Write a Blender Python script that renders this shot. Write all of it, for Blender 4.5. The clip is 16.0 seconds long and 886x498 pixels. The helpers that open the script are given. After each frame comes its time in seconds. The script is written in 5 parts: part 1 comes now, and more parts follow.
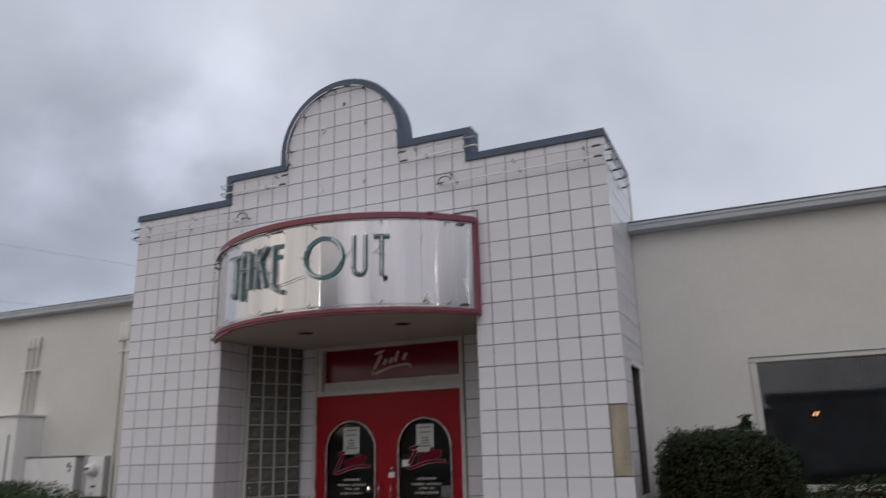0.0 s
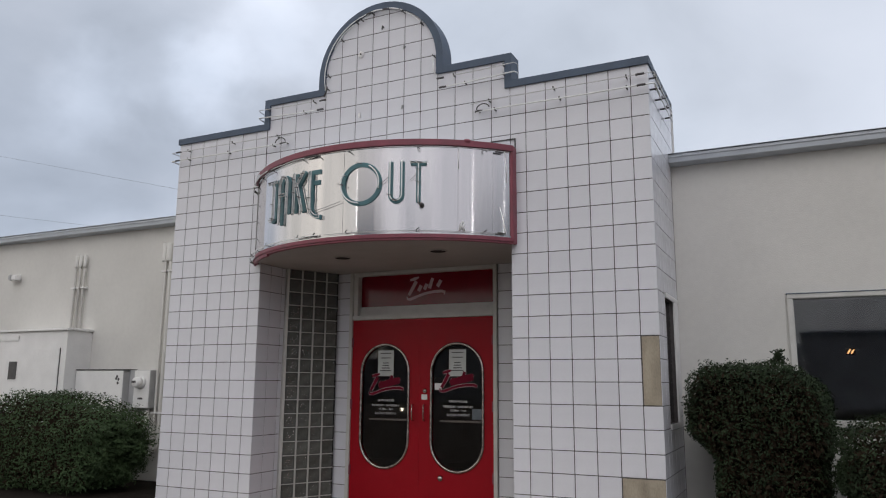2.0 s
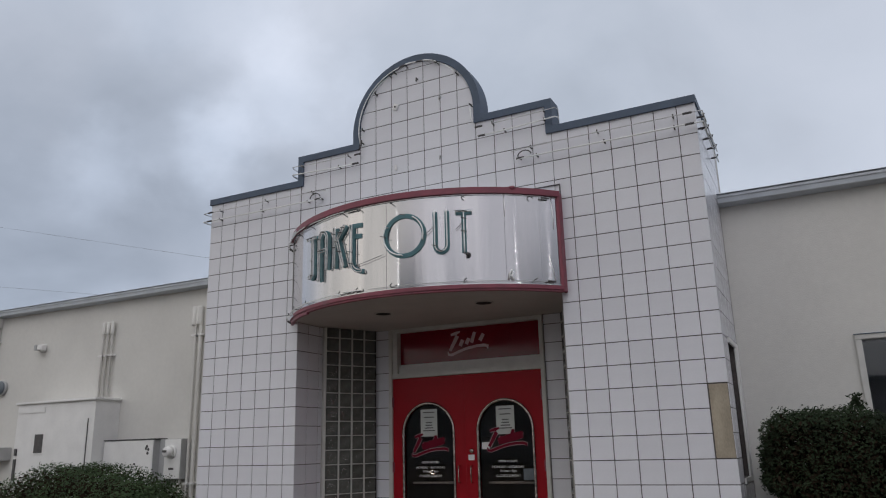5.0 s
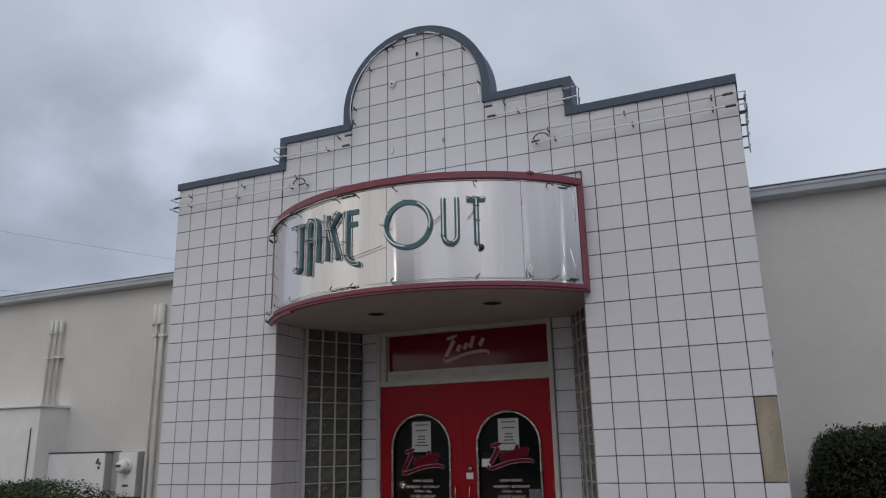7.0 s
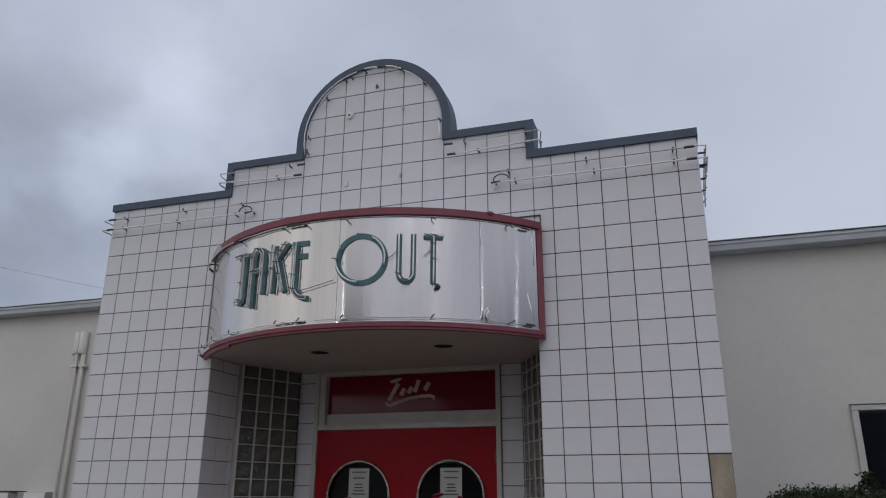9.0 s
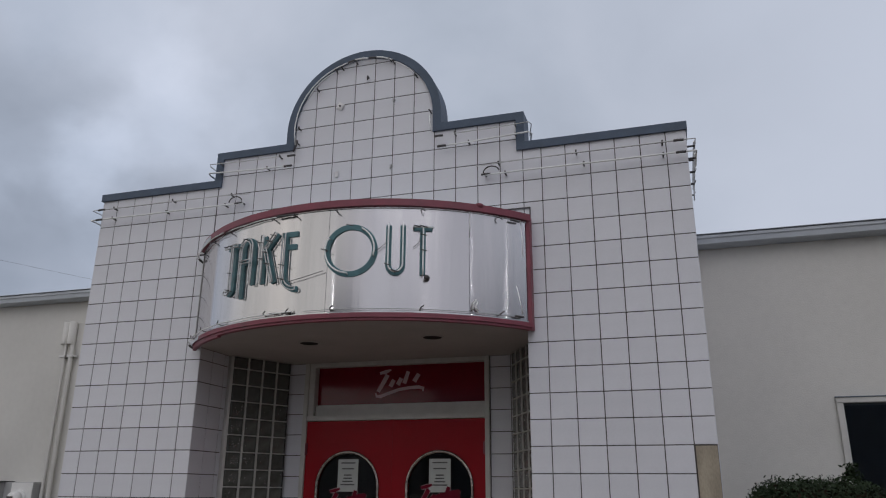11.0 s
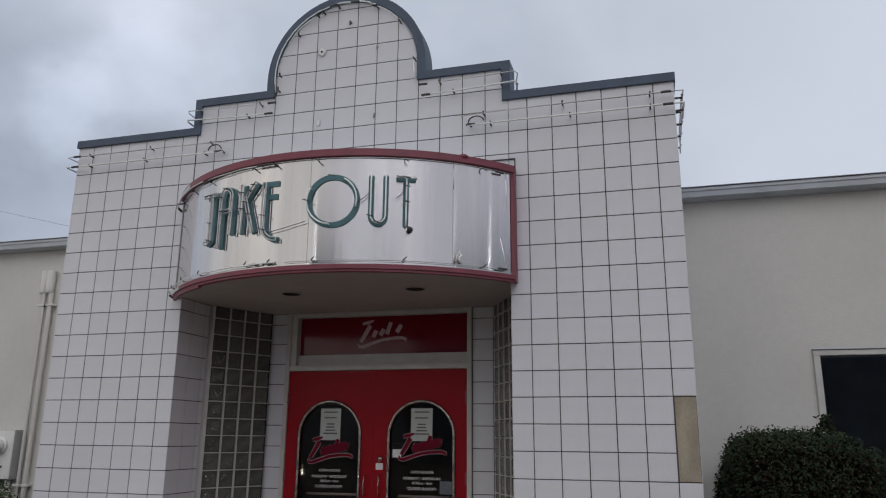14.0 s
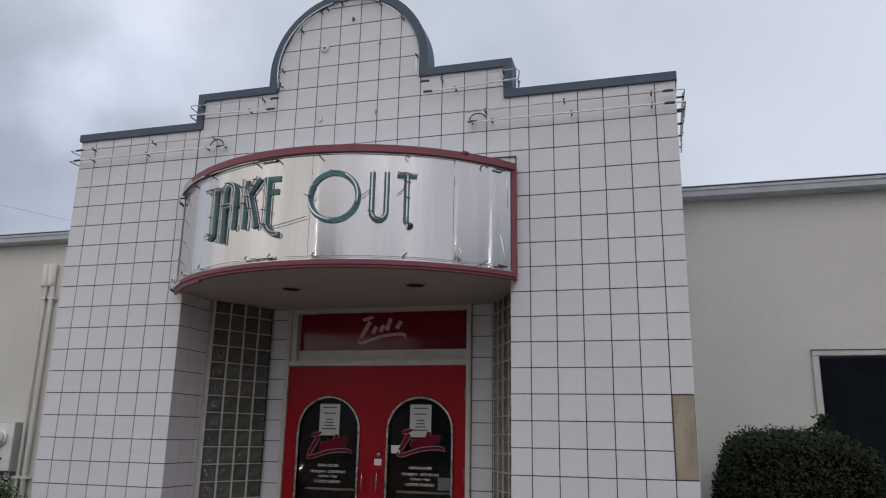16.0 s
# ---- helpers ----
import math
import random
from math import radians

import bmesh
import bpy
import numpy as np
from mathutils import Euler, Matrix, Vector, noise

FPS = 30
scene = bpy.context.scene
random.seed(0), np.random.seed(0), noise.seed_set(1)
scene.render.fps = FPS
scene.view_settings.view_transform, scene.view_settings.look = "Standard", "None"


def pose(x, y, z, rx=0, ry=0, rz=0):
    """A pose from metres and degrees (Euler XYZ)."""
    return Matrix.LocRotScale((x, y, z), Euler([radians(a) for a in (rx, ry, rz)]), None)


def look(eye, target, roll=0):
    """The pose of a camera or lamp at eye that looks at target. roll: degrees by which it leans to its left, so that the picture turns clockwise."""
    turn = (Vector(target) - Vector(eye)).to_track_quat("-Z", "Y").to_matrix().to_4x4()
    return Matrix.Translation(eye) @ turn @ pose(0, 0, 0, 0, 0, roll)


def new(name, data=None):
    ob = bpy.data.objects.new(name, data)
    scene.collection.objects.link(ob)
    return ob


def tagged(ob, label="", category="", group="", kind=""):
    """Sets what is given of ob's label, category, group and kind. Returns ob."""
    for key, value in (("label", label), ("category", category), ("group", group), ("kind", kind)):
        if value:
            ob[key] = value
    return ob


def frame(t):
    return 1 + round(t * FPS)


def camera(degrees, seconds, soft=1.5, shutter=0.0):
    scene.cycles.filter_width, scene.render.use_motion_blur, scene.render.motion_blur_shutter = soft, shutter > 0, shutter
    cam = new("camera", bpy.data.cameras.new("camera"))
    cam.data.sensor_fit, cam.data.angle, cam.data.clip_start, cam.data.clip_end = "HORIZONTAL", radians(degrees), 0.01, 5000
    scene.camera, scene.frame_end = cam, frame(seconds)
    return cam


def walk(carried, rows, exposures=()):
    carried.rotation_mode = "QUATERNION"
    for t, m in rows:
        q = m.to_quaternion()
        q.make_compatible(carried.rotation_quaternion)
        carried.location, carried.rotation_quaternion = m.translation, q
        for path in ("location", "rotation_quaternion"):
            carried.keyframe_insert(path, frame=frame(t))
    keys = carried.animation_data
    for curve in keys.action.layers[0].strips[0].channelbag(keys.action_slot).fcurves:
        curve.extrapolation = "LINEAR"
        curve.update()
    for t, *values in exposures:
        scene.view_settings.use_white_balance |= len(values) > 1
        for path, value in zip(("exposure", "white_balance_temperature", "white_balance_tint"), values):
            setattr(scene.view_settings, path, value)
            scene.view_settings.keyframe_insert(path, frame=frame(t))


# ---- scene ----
cam = camera(61.6, 16.0, soft=1.1, shutter=0.4)
PATH = [
    (0, (4.06, -6.704, 1.376), (3.308, -4.932, 1.919), -1.5),
    (0.5, (4.085, -6.758, 1.373), (3.171, -5.03, 1.795), -0.5),
    (1, (4.08, -6.746, 1.35), (3.185, -4.995, 1.715), 0.1),
    (1.5, (4.073, -6.73, 1.353), (3.205, -4.962, 1.701), 0.1),
    (2, (4.061, -6.727, 1.363), (3.204, -4.956, 1.721), 0.4),
    (2.5, (4.062, -6.715, 1.355), (3.21, -4.951, 1.759), 0.4),
    (3, (4.065, -6.7, 1.336), (3.207, -4.958, 1.816), 0.3),
    (3.5, (4.073, -6.748, 1.355), (3.211, -5.015, 1.861), -0.1),
    (4, (4.102, -6.686, 1.397), (3.185, -4.974, 1.874), 0.5),
    (4.5, (3.946, -6.645, 1.358), (3.043, -4.933, 1.862), 1.1),
    (4.7, (3.814, -6.675, 1.336), (2.914, -4.963, 1.845), -0.3),
    (6.8, (2.956, -6.124, 1.5), (2.194, -4.349, 2.018), -2.1),
    (7, (2.876, -6.074, 1.448), (2.117, -4.301, 1.975), -1.2),
    (7.5, (2.781, -5.919, 1.467), (2.064, -4.156, 2.083), 0.1),
    (8, (2.719, -5.875, 1.473), (2.051, -4.104, 2.116), -0.3),
    (8.5, (2.653, -5.889, 1.485), (2.031, -4.099, 2.123), -1.0),
    (9, (2.634, -5.914, 1.473), (2.052, -4.11, 2.112), 0.3),
    (11.3, (2.658, -5.911, 1.458), (2.095, -4.092, 2.071), 0.4),
    (11.5, (2.645, -5.92, 1.476), (2.081, -4.094, 2.067), 0.4),
    (12, (2.641, -5.921, 1.485), (2.096, -4.078, 2.037), 0.3),
    (12.5, (2.655, -5.886, 1.47), (2.104, -4.03, 1.97), 0.3),
    (13, (2.649, -5.881, 1.483), (2.12, -4.018, 1.985), 0.4),
    (13.5, (2.641, -5.88, 1.477), (2.118, -4.013, 1.969), 0.4),
    (14, (2.647, -5.864, 1.488), (2.115, -4.0, 1.98), 0.5),
    (14.5, (2.653, -5.869, 1.482), (2.111, -4.006, 1.97), 1.1),
    (15, (2.644, -5.881, 1.475), (2.088, -4.026, 1.976), 1.3),
    (15.5, (2.667, -5.868, 1.485), (2.116, -4.009, 1.973), 0.9),
    (16, (2.659, -5.871, 1.466), (2.123, -4.007, 1.955), 1.1),
]
EXPOSURES = [(0, -0.21, 6290, 12), (0.5, -0.13, 6260, 10), (1, -0.02, 6250, 10), (1.5, 0.05, 6250, 10), (2.5, 0.05, 6250, 10), (3, -0.04, 6200, 10), (3.5, -0.21, 6150, 10), (4.5, -0.21, 6150, 10),
             (6.8, -0.28, 6090, 10), (7, -0.25, 6090, 10), (7.5, -0.25, 6060, 10), (8, -0.4, 6010, 11), (9, -0.43, 6010, 11), (11.5, -0.42, 6070, 11), (12, -0.42, 6090, 11), (12.5, -0.25, 6150, 10), (15, -0.24, 6150, 10), (15.5, -0.26, 6170, 10), (16, -0.12, 6190, 10)]
walk(cam, [(t, look(eye, target, roll)) for t, eye, target, roll in PATH], EXPOSURES)

# ---- world, sun and exposure ----
world = bpy.data.worlds.new("overcast_sky")
scene.world = world
world.use_nodes = True
wn, wl = world.node_tree.nodes, world.node_tree.links
wn.clear()
sky = wn.new("ShaderNodeTexSky")
sky.sky_type, sky.sun_disc = "NISHITA", False
sky.sun_elevation, sky.sun_rotation = radians(48), radians(160)
sky_dim = wn.new("ShaderNodeVectorMath")
sky_dim.operation = "SCALE"
sky_dim.inputs["Scale"].default_value = 0.08
wl.new(sky.outputs[0], sky_dim.inputs[0])
tc = wn.new("ShaderNodeTexCoord")
sep = wn.new("ShaderNodeSeparateXYZ")
wl.new(tc.outputs["Generated"], sep.inputs[0])
# clouds lie on a flat layer overhead: direction over height
hz = wn.new("ShaderNodeMath"); hz.operation = "MAXIMUM"; hz.inputs[1].default_value = 0.0
wl.new(sep.outputs[2], hz.inputs[0])
hadd = wn.new("ShaderNodeMath"); hadd.operation = "ADD"; hadd.inputs[1].default_value = 0.40
wl.new(hz.outputs[0], hadd.inputs[0])
flat = wn.new("ShaderNodeVectorMath"); flat.operation = "DIVIDE"
comb = wn.new("ShaderNodeCombineXYZ")
for i in range(3):
    wl.new(hadd.outputs[0], comb.inputs[i])
wl.new(tc.outputs["Generated"], flat.inputs[0])
wl.new(comb.outputs[0], flat.inputs[1])
cloud_map = wn.new("ShaderNodeMapping")
cloud_map.inputs["Location"].default_value = (0.35, 0.1, 0.0)
wl.new(flat.outputs[0], cloud_map.inputs[0])
n1 = wn.new("ShaderNodeTexNoise")
n1.inputs["Scale"].default_value, n1.inputs["Detail"].default_value = 2.1, 6.0
n1.inputs["Roughness"].default_value, n1.inputs["Distortion"].default_value = 0.5, 0.25
wl.new(cloud_map.outputs[0], n1.inputs["Vector"])
ramp = wn.new("ShaderNodeValToRGB")
r = ramp.color_ramp
r.elements[0].position, r.elements[0].color = 0.22, (0.425, 0.458, 0.51, 1)
r.elements[1].position, r.elements[1].color = 0.80, (0.87, 0.89, 0.955, 1)
e = r.elements.new(0.5); e.color = (0.645, 0.685, 0.755, 1)
wl.new(n1.outputs[0], ramp.inputs[0])
mixs = wn.new("ShaderNodeMix")
mixs.data_type = "RGBA"
mixs.inputs[0].default_value = 0.92
wl.new(sky_dim.outputs[0], mixs.inputs[6])
wl.new(ramp.outputs[0], mixs.inputs[7])
# the clouds thin towards the low sun in the south-west, where the sky is brighter and warmer
west = wn.new("ShaderNodeVectorMath"); west.operation = "DOT_PRODUCT"
west.inputs[1].default_value = (-0.72, -0.68, 0.12)
wl.new(tc.outputs["Generated"], west.inputs[0])
glow = wn.new("ShaderNodeMapRange"); glow.interpolation_type = "SMOOTHSTEP"
glow.inputs[1].default_value, glow.inputs[2].default_value = 0.25, 0.97
wl.new(west.outputs["Value"], glow.inputs[0])
warm = wn.new("ShaderNodeMix"); warm.data_type = "RGBA"
warm.inputs[6].default_value, warm.inputs[7].default_value = (1, 1, 1, 1), (1.58, 1.40, 1.14, 1)
wl.new(glow.outputs[0], warm.inputs[0])
# thicker cloud low in the north-west
nw = wn.new("ShaderNodeVectorMath"); nw.operation = "DOT_PRODUCT"
nw.inputs[1].default_value = (-0.84, 0.54, -0.35)
wl.new(tc.outputs["Generated"], nw.inputs[0])
thick = wn.new("ShaderNodeMapRange"); thick.interpolation_type = "SMOOTHSTEP"
thick.inputs[1].default_value, thick.inputs[2].default_value = 0.45, 1.0
wl.new(nw.outputs["Value"], thick.inputs[0])
dull = wn.new("ShaderNodeMix"); dull.data_type = "RGBA"
dull.inputs[7].default_value = (0.78, 0.80, 0.835, 1)
wl.new(thick.outputs[0], dull.inputs[0]); wl.new(warm.outputs[2], dull.inputs[6])
# and a thin even veil of cloud high in the north-east
ne = wn.new("ShaderNodeVectorMath"); ne.operation = "DOT_PRODUCT"
ne.inputs[1].default_value = (0.52, 0.75, 0.41)
wl.new(tc.outputs["Generated"], ne.inputs[0])
thin = wn.new("ShaderNodeMapRange"); thin.interpolation_type = "SMOOTHSTEP"
thin.inputs[1].default_value, thin.inputs[2].default_value = 0.7, 1.0
wl.new(ne.outputs["Value"], thin.inputs[0])
# warm haze low over the car park to the south-east
se_dot = wn.new("ShaderNodeVectorMath"); se_dot.operation = "DOT_PRODUCT"
se_dot.inputs[1].default_value = (0.62, -0.77, 0.15)
wl.new(tc.outputs["Generated"], se_dot.inputs[0])
hazy = wn.new("ShaderNodeMapRange"); hazy.interpolation_type = "SMOOTHSTEP"
hazy.inputs[1].default_value, hazy.inputs[2].default_value = 0.35, 1.0
wl.new(se_dot.outputs["Value"], hazy.inputs[0])
haze = wn.new("ShaderNodeMix"); haze.data_type = "RGBA"
haze.inputs[7].default_value = (1.22, 1.12, 1.05, 1)
wl.new(hazy.outputs[0], haze.inputs[0]); wl.new(dull.outputs[2], haze.inputs[6])
lit = wn.new("ShaderNodeMix"); lit.data_type, lit.blend_type = "RGBA", "MULTIPLY"
lit.inputs[0].default_value = 1.0
even_f = wn.new("ShaderNodeMath"); even_f.operation = "MULTIPLY"; even_f.inputs[1].default_value = 0.9
wl.new(thin.outputs[0], even_f.inputs[0])
even = wn.new("ShaderNodeMix"); even.data_type = "RGBA"
even.inputs[7].default_value = (0.755, 0.785, 0.86, 1)
wl.new(even_f.outputs[0], even.inputs[0]); wl.new(mixs.outputs[2], even.inputs[6])
wl.new(even.outputs[2], lit.inputs[6]); wl.new(haze.outputs[2], lit.inputs[7])

# pale puffs and grey hollows of the cloud in the north-west: azimuth, elevation, spread in degrees, strength
CLOUDS = [(-44.5, 22.4, 5.8, 0.32), (-52.6, 19.2, 5.5, 0.25), (-39.5, 27.6, 7.5, 0.24), (-39.8, 20.6, 6.0, -0.12), (-46.0, 33.0, 9.0, 0.12),
          (-56.0, 24.0, 11.0, -0.12), (-48.8, 15.2, 7.0, -0.13), (-47.0, 26.5, 5.0, -0.05), (-3.0, 29.0, 20.0, -0.05)]
ragged = wn.new("ShaderNodeTexNoise")
ragged.inputs["Scale"].default_value, ragged.inputs["Detail"].default_value = 9.0, 5.0
wl.new(tc.outputs["Generated"], ragged.inputs["Vector"])
drift = wn.new("ShaderNodeVectorMath"); drift.operation = "MULTIPLY_ADD"
drift.inputs[1].default_value = (0.16, 0.16, 0.16)
wl.new(ragged.outputs["Color"], drift.inputs[0]); wl.new(tc.outputs["Generated"], drift.inputs[2])
level = None
for az, el, spread, strength in CLOUDS:
    d = Vector((math.sin(radians(az)) * math.cos(radians(el)), math.cos(radians(az)) * math.cos(radians(el)), math.sin(radians(el))))
    off = wn.new("ShaderNodeVectorMath"); off.operation = "DISTANCE"
    off.inputs[1].default_value = d + Vector((0.08, 0.08, 0.08))
    wl.new(drift.outputs[0], off.inputs[0])
    near = wn.new("ShaderNodeMapRange"); near.interpolation_type = "SMOOTHERSTEP"
    near.inputs[1].default_value, near.inputs[2].default_value = radians(spread), 0.0
    near.inputs[3].default_value, near.inputs[4].default_value = 0.0, strength
    wl.new(off.outputs["Value"], near.inputs[0])
    add = wn.new("ShaderNodeMath"); add.operation = "ADD"
    add.inputs[1].default_value = 1.0
    wl.new(near.outputs[0], add.inputs[0])
    if level is not None:
        wl.new(level, add.inputs[1])
    level = add.outputs[0]
puffs = wn.new("ShaderNodeVectorMath"); puffs.operation = "SCALE"
wl.new(lit.outputs[2], puffs.inputs[0]); wl.new(level, puffs.inputs["Scale"])
bg = wn.new("ShaderNodeBackground")
bg.inputs[1].default_value = 1.0
wl.new(puffs.outputs[0], bg.inputs[0])
wo = wn.new("ShaderNodeOutputWorld")
wl.new(bg.outputs[0], wo.inputs[0])

sun = new("sun", bpy.data.lights.new("sun", "SUN"))
sun.data.energy, sun.data.angle, sun.data.color = 0.65, radians(50), (1.0, 0.95, 0.91)
sun.matrix_basis = look((5, -13, 19), (0, 0, 2))


# ---- materials ----
def mat(name, base, rough=0.6, metal=0.0, var=0.12, scale=3.0, bump=0.0, bump_scale=60.0, stretch=(1, 1, 1),
        tint=None, per_object=0.0, bump_dist=0.01, rough_var=0.0, spec=0.5, coat=0.0, transmission=0.0, ior=1.5, emit=0.0, detail=5.0, fine_w=0.45, cells=0.0):
    """A node material: a base colour that varies at two scales, a gloss, and a fine relief."""
    m = bpy.data.materials.new(name)
    m.use_nodes = True
    n, l = m.node_tree.nodes, m.node_tree.links
    b = n["Principled BSDF"]
    co = n.new("ShaderNodeTexCoord")
    mp = n.new("ShaderNodeMapping")
    mp.inputs["Scale"].default_value = stretch
    l.new(co.outputs["Object"], mp.inputs[0])
    big = n.new("ShaderNodeTexNoise")
    big.inputs["Scale"].default_value, big.inputs["Detail"].default_value = scale, detail
    l.new(mp.outputs[0], big.inputs["Vector"])
    fine = n.new("ShaderNodeTexNoise")
    fine.inputs["Scale"].default_value, fine.inputs["Detail"].default_value = scale * 14, 4.0
    l.new(mp.outputs[0], fine.inputs["Vector"])
    both = n.new("ShaderNodeMath"); both.operation = "MULTIPLY_ADD"
    both.inputs[1].default_value = fine_w
    l.new(fine.outputs[0], both.inputs[0])
    l.new(big.outputs[0], both.inputs[2])
    cr = n.new("ShaderNodeValToRGB")
    dark = [c * (1 - var) for c in base] if tint is None else list(tint)
    lite = [min(1, c * (1 + var * 0.6)) for c in base]
    cr.color_ramp.elements[0].position, cr.color_ramp.elements[1].position = 0.45, 0.95
    cr.color_ramp.elements[0].color, cr.color_ramp.elements[1].color = (*dark, 1), (*lite, 1)
    l.new(both.outputs[0], cr.inputs[0])
    out = cr.outputs[0]
    if per_object:
        oi = n.new("ShaderNodeObjectInfo")
        mr = n.new("ShaderNodeMapRange")
        mr.inputs[3].default_value, mr.inputs[4].default_value = 1 - per_object, 1.0
        l.new(oi.outputs["Random"], mr.inputs[0])
        hs = n.new("ShaderNodeHueSaturation")
        l.new(mr.outputs[0], hs.inputs["Value"])
        l.new(out, hs.inputs["Color"])
        out = hs.outputs[0]
    l.new(out, b.inputs["Base Color"])
    b.inputs["Roughness"].default_value, b.inputs["Metallic"].default_value = rough, metal
    if rough_var:
        rr = n.new("ShaderNodeMapRange")
        rr.inputs[1].default_value, rr.inputs[2].default_value = 0.3, 0.7
        rr.inputs[3].default_value, rr.inputs[4].default_value = max(0.02, rough - rough_var), rough + rough_var
        l.new(big.outputs[0], rr.inputs[0])
        l.new(rr.outputs[0], b.inputs["Roughness"])
    b.inputs["Specular IOR Level"].default_value = spec
    b.inputs["Coat Weight"].default_value = coat
    b.inputs["IOR"].default_value = ior
    b.inputs["Transmission Weight"].default_value = transmission
    if bump:
        if cells:                    # pressed dimples
            bn = n.new("ShaderNodeTexVoronoi")
            bn.feature = "SMOOTH_F1"
            bn.inputs["Scale"].default_value = cells
        else:
            bn = n.new("ShaderNodeTexNoise")
            bn.inputs["Scale"].default_value, bn.inputs["Detail"].default_value = bump_scale, 4.0
        l.new(mp.outputs[0], bn.inputs["Vector"])
        bu = n.new("ShaderNodeBump")
        bu.inputs["Strength"].default_value, bu.inputs["Distance"].default_value = bump, bump_dist
        l.new(bn.outputs[0], bu.inputs["Height"])
        l.new(bu.outputs[0], b.inputs["Normal"])
    if emit:
        b.inputs["Emission Color"].default_value = (*base, 1)
        b.inputs["Emission Strength"].default_value = emit
    return m


